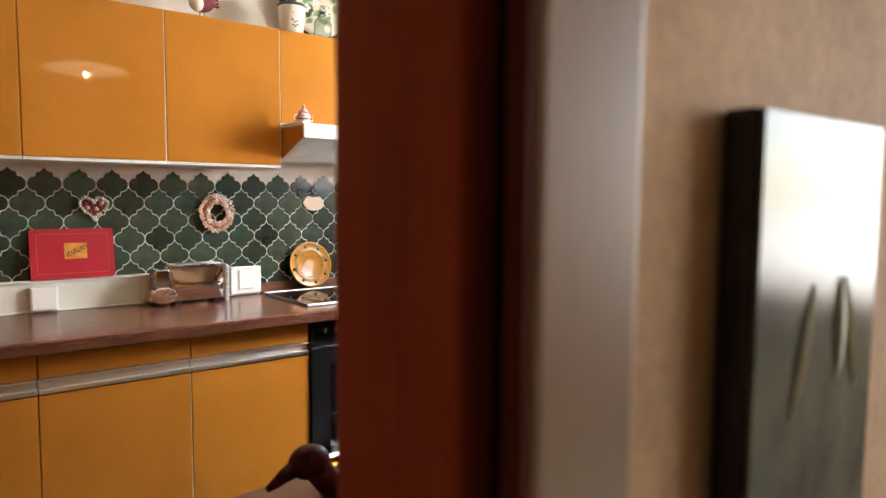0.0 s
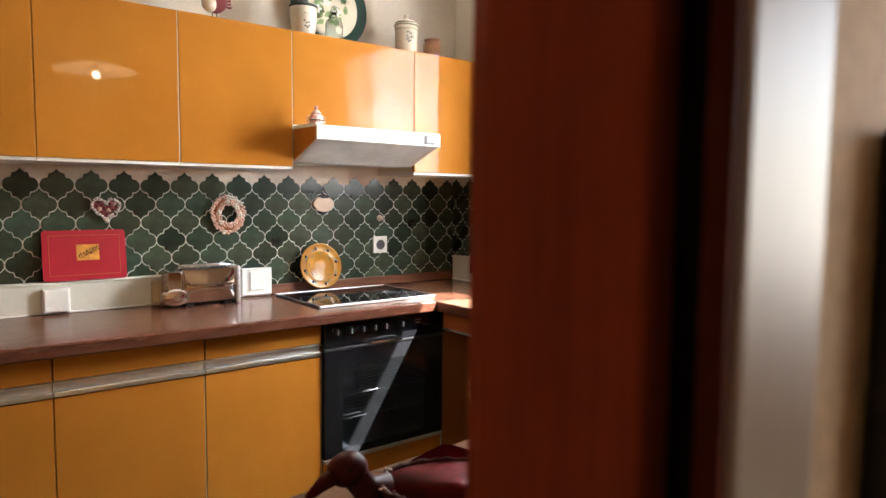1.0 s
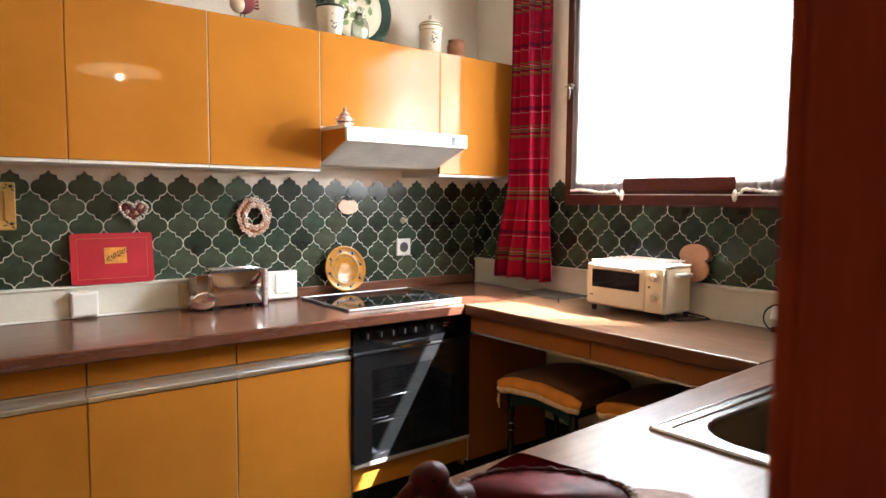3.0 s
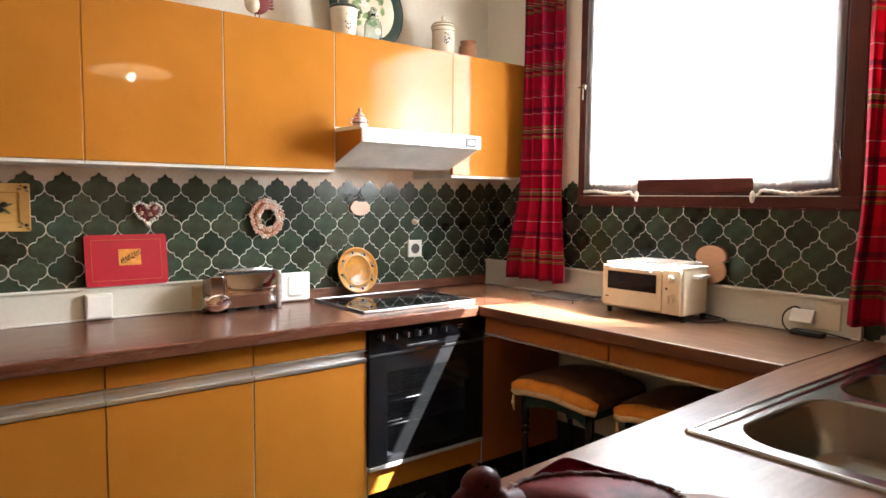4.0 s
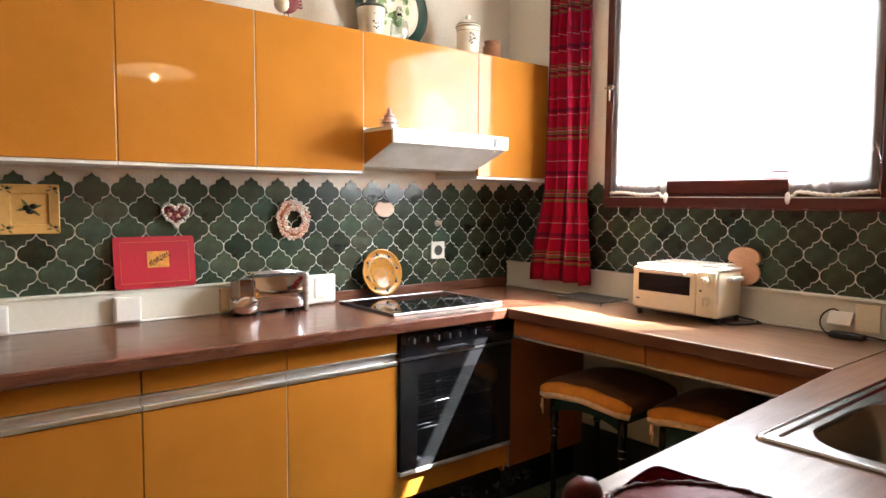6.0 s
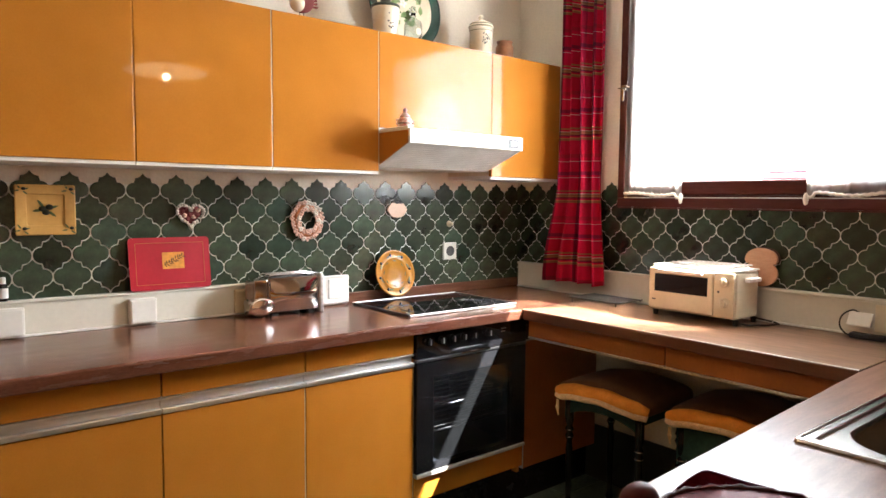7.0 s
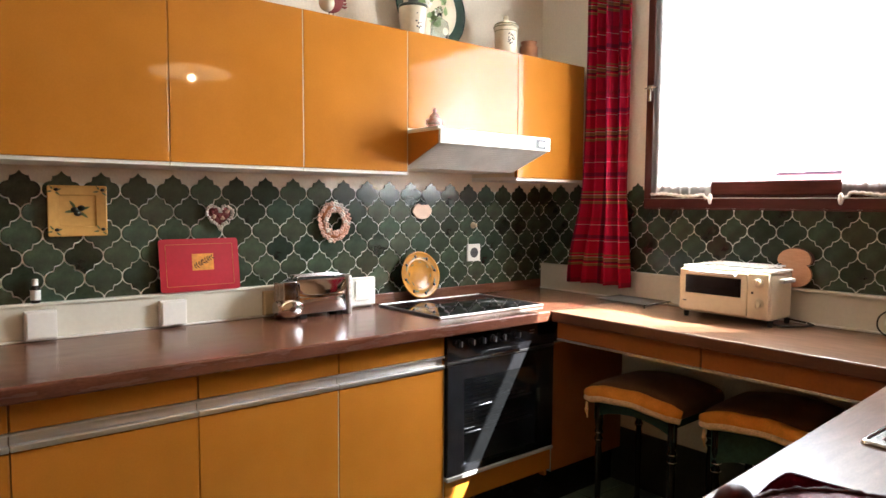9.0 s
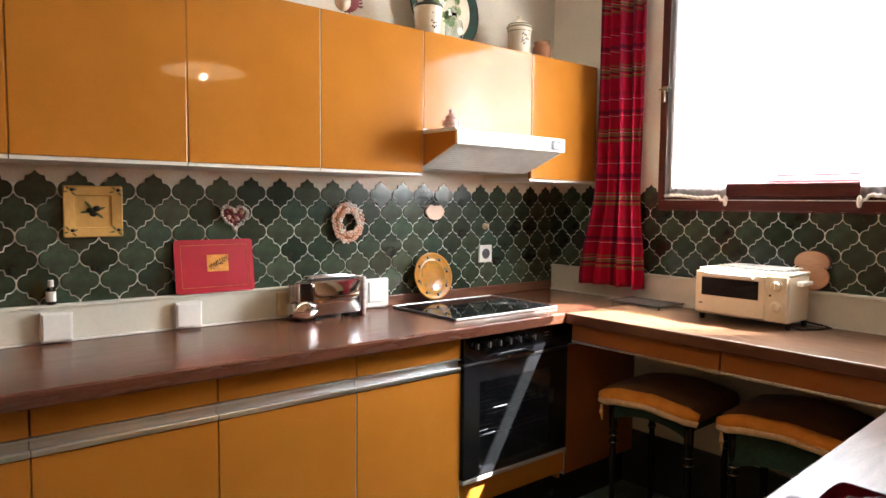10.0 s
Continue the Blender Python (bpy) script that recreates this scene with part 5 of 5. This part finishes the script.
def stool(cx, cy, turn, skirt, label):
    x0, x1, y0, y1 = cx - 0.185, cx + 0.185, cy - 0.212, cy + 0.212
    s = thing("stool", (cx, cy, 0), label, "stool", "stools under the worktop")

    def sag(y):
        return 0.010 - 0.026 * ((y - cy) / 0.212) ** 2

    bm = box(x0, x1, y0, y1, 0.540, 0.602, 0.025, 4)
    bmesh.ops.subdivide_edges(bm, edges=[e for e in bm.edges if e.calc_length() > 0.1], cuts=9, use_grid_fill=True)
    for v in bm.verts:
        u, w = (v.co.x - cx) / 0.185, (v.co.y - cy) / 0.212
        if v.co.z > 0.57:
            v.co.z += 0.026 * max(0.0, 1 - u * u) * max(0.0, 1 - w * w) + 0.002 * noise.noise(v.co * 14)
        v.co.z += sag(v.co.y)
    part("cushion", bm, SHADEDVELVET, s, "velvet cushion, its colour darkened for the worktop's shade", smooth=True)
    line = []
    for k in range(23):
        f = -1 + k / 11
        y = cy - f * 0.215
        bend = 0.018 * max(0.0, abs(f) - 0.8) / 0.2
        line.append((x0 - 0.004 + bend, y, 0.569 + sag(y) + 0.002 * math.sin(9 * f)))
    thick = [0.028 - 0.012 * max(0.0, abs(k / 11 - 1) - 0.82) / 0.18 for k in range(23)]
    bm = tube(line, thick, 14)
    for v in bm.verts:
        v.co.z += 0.0015 * noise.noise(v.co * 50)
    part("border", bm, LITVELVET, s, "padded cushion front, its orange brightened for room light", smooth=True)
    part("hem", tube([(x - 0.007, y, z - 0.020 + 0.0018 * math.sin(40 * y)) for x, y, z in line], [t * 0.74 for t in thick], 12), PALEFRINGE, s, "pale cream hem of the border", smooth=True)
    arch = [(y0 + 0.03, 0.525), (y0 + 0.03, skirt - 0.03)] + [(y0 + 0.03 + 0.364 * k / 12, skirt - 0.03 + 0.055 * math.sin(math.pi * k / 12) ** 0.6) for k in range(1, 12)] + [(y1 - 0.03, skirt - 0.03), (y1 - 0.03, 0.525)]
    part("apron", prism([(x0 + 0.022, y, z) for y, z in arch], (0.008, 0, 0)), GREENCLOTH, s, "dark green cloth apron")
    part("frame", box(x0 + 0.032, x1 - 0.02, y0 + 0.03, y1 - 0.03, 0.490, 0.525, 0.004), GREENCLOTH, s, "dark green cloth apron")
    prof = [(0.013, 0.0), (0.017, 0.01), (0.010, 0.03), (0.012, 0.12), (0.015, 0.30), (0.011, 0.34), (0.018, 0.36), (0.012, 0.375), (0.018, 0.39), (0.013, 0.405), (0.018, 0.43), (0.018, 0.525)]
    for x in (x0 + 0.035, x1 - 0.035):
        for y in (y0 + 0.045, y1 - 0.045):
            leg = part("leg", lathe(prof, (x, y, 0.0005), 14), BLACKLEG, s, "black turned leg", smooth=True)
            for z in (0.356, 0.386):
                part("ring", lathe([(0.0175, 0), (0.019, 0.0025), (0.0175, 0.005)], (x, y, z), 14), CHROME, leg, "chrome ring")
    part("ribbon", tube([(x0 - 0.016, y1 - 0.02, 0.52), (x0 - 0.022, y1 - 0.023, 0.49), (x0 - 0.016, y1 - 0.024, 0.455)], [0.006, 0.008, 0.003], 6), PALEFRINGE, s, "hanging tie ribbon")
    s.rotation_euler.z = radians(turn)


stool(-0.286, -0.922, 2, 0.470, "low stool with an velvet cushion, its colour darkened for the worktop's shade beside the oven")
stool(-0.215, -1.398, 4, 0.400, "low stool with an velvet cushion, its colour darkened for the worktop's shade and green apron")

# ---- on top of the wall cabinets ----
ja = thing("lidded_jar", (-0.455, -0.19, UZ1), "cream ceramic jar with a lid and dark printed emblem", "jar")
part("body", lathe([(0.047, 0.0), (0.052, 0.006), (0.053, 0.12), (0.057, 0.13), (0.053, 0.135)], (-0.455, -0.19, UZ1 + 0.0005), 28), CREAMGLAZE, ja, smooth=True)
part("lid", lathe([(0.058, 0.136), (0.059, 0.142), (0.044, 0.160), (0.018, 0.170), (0.009, 0.174), (0.014, 0.184), (0.009, 0.194), (0.002, 0.196)], (-0.455, -0.19, UZ1 + 0.0005), 28), CREAMGLAZE, ja, smooth=True)
for k, (a, z, w) in enumerate(((-1.95, 0.102, 0.02), (-1.7, 0.098, 0.018), (-1.85, 0.08, 0.034), (-1.6, 0.083, 0.018), (-1.8, 0.062, 0.026), (-2.05, 0.07, 0.016))):
    c = Vector((-0.455 + 0.0528 * math.cos(a), -0.19 + 0.0528 * math.sin(a), UZ1 + z))
    for q in range(4):
        part("emblem", blob(c + Vector((w * (0.28 * q - 0.42), 0.0004 * q, 0.005 * math.sin(2.3 * q + k))), (w / 7, 0.003, 0.0045), None, 1, k + q, 0.6), INKGREY, ja)
for z, r in ((0.119, 0.0532), (0.138, 0.0587), (0.150, 0.0535)):
    part("ring", lathe([(r, z), (r + 0.0012, z + 0.0015), (r, z + 0.003)], (-0.455, -0.19, UZ1 + 0.0005), 28), LEAFGREEN, ja, "thin green painted ring", smooth=True)
br = thing("small_jar", (-0.30, -0.19, UZ1), "small brown stoneware jar on the wall cabinet", "jar")
part("body", lathe([(0.036, 0), (0.043, 0.006), (0.044, 0.07), (0.035, 0.084), (0.038, 0.09), (0.040, 0.098), (0.030, 0.1), (0.028, 0.085)], (-0.30, -0.19, UZ1 + 0.0005), 24), STONEWARE, br, smooth=True)
SLATE = material("dark_grey_green_glaze", (0.06, 0.07, 0.055), 0.35, second=(0.04, 0.05, 0.04), scale=20, grain=0.15)
po = thing("ceramic_pot", (-1.0, -0.2, UZ1), "cream ceramic pot with a dark lid and dark print", "pot")
part("body", lathe([(0.043, 0.0), (0.048, 0.006), (0.057, 0.09), (0.060, 0.12), (0.058, 0.125)], (-1.0, -0.2, UZ1 + 0.0005), 28), CREAMGLAZE, po, smooth=True)
part("lid", lathe([(0.058, 0.1255), (0.061, 0.131), (0.058, 0.137), (0.034, 0.141), (0.023, 0.147), (0.02, 0.17), (0.026, 0.185), (0.02, 0.2), (0.004, 0.204)], (-1.0, -0.2, UZ1 + 0.0005), 28), SLATE, po, "dark grey-green lid with a tall knob", smooth=True)
for k, (a, z, w) in enumerate(((-1.72, 0.095, 0.024), (-1.6, 0.088, 0.012), (-1.75, 0.06, 0.03), (-1.7, 0.042, 0.028))):
    c = Vector((-1.0 + 0.0535 * math.cos(a), -0.2 + 0.0535 * math.sin(a), UZ1 + z))
    for q in range(3):
        part("emblem", blob(c + Vector((w * (0.35 * q - 0.35), 0.0003 * q, 0.004 * math.sin(2.1 * q + k))), (w / 5, 0.003, 0.004), None, 1, k + q, 0.6), INKGREY, po)

GREENRIM = material("dark_green_rim_glaze", (0.012, 0.045, 0.03), 0.2, grain=0.15, coat=0.3)
bigp = thing("display_plate", (-0.80, -0.05, UZ1), "large white plate with a dark green rim and painted plants", "plate")
mp = plane((-0.80, -0.075, UZ1 + 0.003), (1, 0, 0), Vector((0, 0.05, 0.40))) @ Matrix.Translation((0, 0.197, 0))
part("rim", moved(lathe([(0.14, 0.004), (0.19, 0.014), (0.197, 0.017), (0.196, 0.02), (0.188, 0.018), (0.15, 0.010)], seg=48, caps=False), mp), GREENRIM, bigp, "dark green rim", smooth=True)
part("centre", moved(lathe([(0.10, 0.0), (0.1495, 0.005), (0.1495, 0.0105), (0.12, 0.0075), (0.03, 0.007)], seg=40), mp), CREAMGLAZE, bigp, smooth=True)
PALEGREEN = material("pale_green_paint", (0.16, 0.27, 0.09), 0.35, second=(0.28, 0.38, 0.17), scale=30, grain=0.2)
for k in range(32):
    a, r = rnd5.uniform(0, 6.28), rnd5.uniform(0.02, 0.115)
    part("leaf", leaf(mp @ Matrix.Translation((r * math.cos(a), r * math.sin(a), 0.0085)) @ Matrix.Rotation(rnd5.uniform(0, 6.28), 4, "Z"), 0.045, 0.024), PALEGREEN if k % 3 else LEAFGREEN, bigp, "painted green leaf")
for k in range(3):
    c = mp @ Matrix.Translation((-0.06 + 0.05 * k, -0.02 + 0.035 * (k % 2), 0.0092))
    for q in range(5):
        part("petal", leaf(c @ Matrix.Rotation(q * 1.256, 4, "Z") @ Matrix.Translation((0.003, 0, 0.0006)), 0.02, 0.014), WHITE, bigp, "painted white petal")
CLEAR = material("clear_glass", (0.9, 0.95, 0.93), 0.03, transmission=1.0, grain=0.02, bump=0, rough_var=0.02)
gb = thing("glass_bottle", (-0.835, -0.17, UZ1), "small clear glass bottle with a paper label", "bottle")
part("body", lathe([(0.036, 0), (0.040, 0.005), (0.040, 0.085), (0.034, 0.105), (0.012, 0.12), (0.011, 0.14), (0.0095, 0.14), (0.0105, 0.119), (0.0325, 0.104), (0.0385, 0.084), (0.0385, 0.006), (0.035, 0.002)], (-0.835, -0.17, UZ1 + 0.0005), 22, caps=False), CLEAR, gb, smooth=True)
part("stopper", lathe([(0.012, 0.1405), (0.016, 0.15), (0.010, 0.168), (0.002, 0.172)], (-0.835, -0.17, UZ1 + 0.0005), 14), CLEAR, gb, smooth=True)
part("label", moved(prism([Vector((0.015 * math.cos(k * 0.4), 0.015 * math.sin(k * 0.4), 0)) for k in range(16)], (0, 0, 0.001)), plane((-0.835, -0.2108, UZ1 + 0.058), (1, 0, 0), (0, 0, 1))), CREAM, gb, "round paper label")

BX = -1.378
bd = thing("bird_figure", (BX, -0.19, UZ1), "round wooden bird figure in red and cream on wire legs", "figure")
part("body", blob((BX, -0.19, UZ1 + 0.088), (0.05, 0.036, 0.046), None, 3), DRIEDRED, bd, smooth=True)
part("belly", blob((BX - 0.02, -0.196, UZ1 + 0.078), (0.032, 0.032, 0.036), None, 3), CREAMGLAZE, bd, "cream painted belly", smooth=True)
part("head", blob((BX - 0.03, -0.19, UZ1 + 0.135), (0.026, 0.024, 0.026), None, 2), DRIEDRED, bd, smooth=True)
for q in range(4):
    part("feather", prism([(BX + 0.03, -0.19, UZ1 + 0.075 + 0.008 * q), (BX + 0.072 - 0.004 * q, -0.19, UZ1 + 0.078 + 0.014 * q), (BX + 0.066, -0.19, UZ1 + 0.070 + 0.013 * q)], (0, 0.008, 0)), DRIEDRED, bd)
for x in (BX - 0.009, BX + 0.008):
    part("leg", tube([(x, -0.19, UZ1 + 0.001), (x, -0.19, UZ1 + 0.048)], 0.0018, 6), INK, bd)
part("foot", box(BX - 0.026, BX + 0.024, -0.205, -0.175, UZ1 + 0.0005, UZ1 + 0.003, 0.001, 1), INK, bd)

# sugar pot on the hood
sp = thing("sugar_pot", (-1.057, -0.42, 1.6187), "tiny white sugar pot with red and blue painting", "pot")
PAINTED = material("painted_white_porcelain", (0.75, 0.70, 0.64), 0.2, second=(0.45, 0.10, 0.08), scale=70, grain=0.1)
part("body", lathe([(0.017, 0), (0.024, 0.004), (0.030, 0.022), (0.026, 0.04), (0.020, 0.046)], (-1.057, -0.42, 1.619), 20), PAINTED, sp, smooth=True)
part("lid", lathe([(0.021, 0.0465), (0.02, 0.052), (0.010, 0.062), (0.005, 0.066), (0.009, 0.074), (0.003, 0.082)], (-1.057, -0.42, 1.619), 18), PAINTED, sp, smooth=True)
part("band", lathe([(0.0305, 0.020), (0.0308, 0.024)], (-1.057, -0.42, 1.619), 20), GREENRIM, sp)
for s in (-1, 1):
    part("handle", tube([(-1.057 + s * 0.024, -0.42, 1.658), (-1.057 + s * 0.041, -0.42, 1.654), (-1.057 + s * 0.04, -0.42, 1.637), (-1.057 + s * 0.028, -0.42, 1.632)], 0.003, 6), PAINTED, sp)

# ---- duck bowl on the sink worktop ----
DUCKWOOD = material("dark_red_brown_carved_wood", (0.055, 0.008, 0.008), 0.45, second=(0.045, 0.009, 0.008), scale=14, grain=0.25, fine=60, bump=0.015, spec=0.12)
DUCKRED = material("bright_red_lacquer", (0.13, 0.010, 0.012), 0.5, second=(0.06, 0.005, 0.006), scale=20, grain=0.2, spec=0.07)
REDCLOTH = material("dark_red_quilted_cloth", (0.16, 0.009, 0.02), 0.95, second=(0.11, 0.006, 0.014), scale=30, grain=0.2, fine=220, bump=0.06, spec=0.1)
bm = box(-1.85, -1.61, -2.28, -2.035, ZT + 0.0026, ZT + 0.0095, 0.003, 3)
bmesh.ops.subdivide_edges(bm, edges=[e for e in bm.edges if e.calc_length() > 0.1], cuts=9, use_grid_fill=True)
for v in bm.verts:
    if v.co.z > ZT + 0.008:
        v.co.z += 0.0012 * noise.noise(v.co * 22) - 0.0008
solid("pot_holder", bm, REDCLOTH, "padded dark red cloth mat under the duck bowl", "mat")
dk = thing("duck_bowl", (-1.77, -2.17, ZT + 0.03), "carved dark red wooden duck bowl on a red cloth mat", "bowl")
ax = Vector((0.185, -0.16, 0)).normalized()
mp = Matrix.Translation((-1.735, -2.152, ZT + 0.0095)) @ Matrix.Rotation(math.atan2(ax.y, ax.x), 4, "Z")
bm = lathe([(0.05, 0.0), (0.085, 0.006), (0.105, 0.018), (0.112, 0.029)], seg=40, squash=(1.1, 0.76, 1))
part("body", moved(bm, mp), DUCKWOOD, dk, smooth=True)
part("dish", moved(lathe([(0.109, 0.0295), (0.097, 0.026), (0.080, 0.013), (0.05, 0.008), (0.012, 0.0072)], seg=40, squash=(1.1, 0.76, 1)), mp), DUCKRED, dk, "red lacquered hollow", smooth=True)
part("rim", moved(tube([(0.122 * math.cos(a * math.pi / 44), 0.0845 * math.sin(a * math.pi / 44), 0.029 + 0.0012 * math.sin(a * 1.3)) for a in range(88)], [0.005 + 0.0012 * math.sin(a * 2.6) for a in range(88)], 8, closed=True), mp), DUCKWOOD, dk, smooth=True)
for k in range(26):
    a = k * 0.2417
    part("carved_feather", moved(blob((0, 0, 0), (0.007, 0.0025, 0.0016), None, 1), mp @ Matrix.Translation((0.109 * math.cos(a), 0.0755 * math.sin(a), 0.0285)) @ Matrix.Rotation(a + 0.5, 4, "Z")), DUCKWOOD, dk)
HX, HY, HZ = -1.882, -2.073, 0.960
part("neck", tube([(-1.822, -2.083, ZT + 0.026), (-1.851, -2.077, ZT + 0.032), (-1.868, -2.073, ZT + 0.055)], [0.026, 0.022, 0.020], 14), DUCKWOOD, dk, smooth=True)
head = part("head", blob((HX, HY, HZ), (0.031, 0.023, 0.025), None, 3), DUCKWOOD, dk, smooth=True)
part("beak", tube([(HX - 0.022, HY, HZ - 0.005), (HX - 0.040, HY, HZ - 0.012), (HX - 0.052, HY, HZ - 0.019)], [0.013, 0.010, 0.007], 10), DUCKWOOD, head, smooth=True)
part("beak_tip", tube([(HX - 0.048, HY, HZ - 0.017), (HX - 0.064, HY, HZ - 0.025)], [0.0085, 0.004], 10), DUCKRED, head, "red painted beak tip", smooth=True)
part("eye", blob((HX - 0.008, HY - 0.0215, HZ + 0.008), (0.003, 0.002, 0.003), None, 1), BLACKGLASS, head)
for way in (0.0, math.pi):
    for k in range(7):
        a = way - 0.42 + 0.14 * k
        part("stitch", moved(blob((0, 0, 0), (0.0075, 0.0016, 0.0016), None, 1), mp @ Matrix.Translation((0.1235 * math.cos(a), 0.086 * math.sin(a), 0.0325)) @ Matrix.Rotation(a, 4, "Z")), WHITELACE, dk, "pale carved line")
# napkin pulled up behind the bowl
ends = Vector((-1.815, -2.045, 0)), Vector((-1.60, -2.125, 0))
side_ = Vector((0.348, 0.937, 0))
bm = bmesh.new()
grid = []
for j in range(9):
    row = []
    for i in range(25):
        u, v = i / 24, j / 8
        peak = max(0.0, 1 - abs(u - 0.52) / 0.50) ** 0.85
        p = ends[0].lerp(ends[1], u) + side_ * (0.030 * math.sin(math.pi * u) * (0.25 + 0.75 * v) + 0.003 * math.sin(9 * u + 4 * v))
        row.append(bm.verts.new((p.x, p.y, ZT + 0.0005 + v * (0.022 + 0.036 * peak) + 0.001 * math.sin(14 * u) * v)))
    grid.append(row)
for j in range(8):
    for i in range(24):
        bm.faces.new((grid[j][i], grid[j][i + 1], grid[j + 1][i + 1], grid[j + 1][i]))
bmesh.ops.solidify(bm, geom=bm.faces[:], thickness=0.003)
solid("napkin", bm, REDCLOTH, "dark red cloth napkin standing folded behind the duck bowl", "napkin", smooth=True)
solid("doily", moved(prism([Vector((0.11 * (1 + 0.03 * math.cos(k * math.pi / 2)) * math.cos(k * math.pi / 36), 0.11 * (1 + 0.03 * math.cos(k * math.pi / 2)) * math.sin(k * math.pi / 36), 0)) for k in range(72)], (0, 0, 0.0015)), Matrix.Translation((-1.605, -2.265, ZT + 0.0008))), PINKLACE, "pale pink scalloped lace doily lying on the worktop", "doily")

# ---- hall wall ----
METALPRINT = material("glossy_dark_picture_print", (0.06, 0.06, 0.056), 0.16, second=(0.11, 0.115, 0.085), scale=14, grain=0.15, bump=0.0, spec=0.16, rough_var=0.03)
SCROLL = material("cream_scroll_print", (0.45, 0.43, 0.30), 0.5)
hp = thing("hall_picture", (-2.02, HALL - 0.015, 1.1), "glossy framed picture with black sides on the beige hall wall", "picture")
part("frame", box(-2.0615, -1.945, -2.7926, HALL - 0.001, 1.08, 1.3735, 0.0015), BLACK, hp, "black box frame")
part("print", box(-2.0610, -1.9455, -2.7951, -2.7928, 1.0805, 1.3730, 0.0005), METALPRINT, hp, "glossy print")
for (xa, za), (xb, zb) in (((-2.0134, 1.3027), (-2.0306, 1.2476)), ((-1.9863, 1.3045), (-1.9863, 1.2582)), ((-1.9820, 1.3042), (-1.9667, 1.2522))):
    part("printed_bar", tube([(xa + (xb - xa) * k / 8, -2.7953, za + (zb - za) * k / 8) for k in range(9)], [0.0008 + 0.0022 * math.sin(math.pi * k / 8) for k in range(9)], 6), SCROLL, hp, "cream printed bar")

# ---- green tiles ----
TW, TH = 0.1168, 0.0733


def lantern_outline(w, h, gap):
    half = [(1.0, 0.0), (0.985, 0.10), (0.94, 0.20), (0.85, 0.29), (0.72, 0.36), (0.60, 0.382), (0.535, 0.388), (0.52, 0.44)]
    quarter = [(u * w / 2, v * h) for u, v in half + [(1 - u, 1 - v) for u, v in reversed(half)]]
    kept = []
    for k, (x, y) in enumerate(quarter):
        ax, ay = quarter[k - 1] if k else (x, -quarter[1][1])
        bx, by = quarter[k + 1] if k + 1 < len(quarter) else (-quarter[-2][0], quarter[-2][1])
        d = math.hypot(bx - ax, by - ay)
        x, y = x - (by - ay) / d * gap, y + (bx - ax) / d * gap
        if x > 0.0012:
            kept.append((x, y))
    kept.append((0.0, kept[-1][1] + 0.0022))
    pts = kept + [(-x, y) for x, y in reversed(kept[:-1])]
    return pts + [(x, -y) for x, y in reversed(pts[1:-1])]


def tile_mesh(name, across, out):
    """across and out: the wall's run and the way into the room."""
    across, out, up = Vector(across), Vector(out), Vector((0, 0, 1))
    bm = bmesh.new()
    rings = []
    base = lantern_outline(TW, TH, 0.0020)
    for shrink, lift in ((1.0, 0.0), (1.0, 0.0044), (0.972, 0.0058)):
        rings.append([bm.verts.new(across * x * shrink + up * y * shrink + out * lift) for x, y in base])
    for a, b in zip(rings, rings[1:]):
        for k in range(len(a)):
            bm.faces.new((a[k], a[(k + 1) % len(a)], b[(k + 1) % len(a)], b[k]))
    bm.faces.new(rings[-1])
    bmesh.ops.recalc_face_normals(bm, faces=bm.faces)
    me = bpy.data.meshes.new(name)
    bm.to_mesh(me)
    bm.free()
    me.materials.append(GREENTILE)
    return me


rnd = random.Random(5)
back = structure("backsplash_back", box(LEFT + 0.002, -0.001, -0.0030, -0.0002, ZT - 0.03, 1.392), GROUT, "green lantern-shaped tile backsplash with cream joints behind the worktop", "backsplash")
side = structure("backsplash_window", box(-0.0030, -0.0002, -2.66, -0.0032, ZT - 0.03, WZ0 - 0.002), GROUT, "green lantern-shaped tile backsplash with cream joints under the window", "backsplash")
mesh_back = tile_mesh("tile", (1, 0, 0), (0, -1, 0))
mesh_side = tile_mesh("tile", (0, -1, 0), (-1, 0, 0))


def lay(mesh, parent, place):
    ob = new("tile", mesh)
    ob.parent = parent
    ob.location = place
    ob.rotation_euler = [rnd.uniform(-0.006, 0.006) for _ in range(3)]


for j in range(7):
    z = 1.3715 - TH * j
    for k in range(-26, 12):
        x = -1.098 + (k + 0.5 * (j % 2)) * TW
        if LEFT + 0.01 < x < 0.03:
            lay(mesh_back, back, (x, -0.0012, z))
for j in range(-2, 6):
    z = 1.2305 - 0.0728 * j
    for k in range(-10, 20):
        y = -0.7326 - (k + 0.5 * (j % 2)) * TW
        if -2.66 < y < 0.03 and (z < 1.31 or y > -0.63) and z > 0.93:
            lay(mesh_side, side, (-0.0012, y, z))
# tiled floor
def floor_tile():
    bm = box(-0.148, 0.148, -0.148, 0.148, -0.006, 0.0, 0.002, 1)
    me = bpy.data.meshes.new("floor_tile")
    bm.to_mesh(me)
    bm.free()
    me.materials.append(FLOORTILE)
    return me


ft = floor_tile()
for i in range(10):
    for j in range(18):
        ob = new("floor_tile", ft)
        ob.parent = bpy.data.objects["floor"]
        ob.location = (LEFT + 0.15 + i * 0.3, -0.15 - j * 0.3, 0)
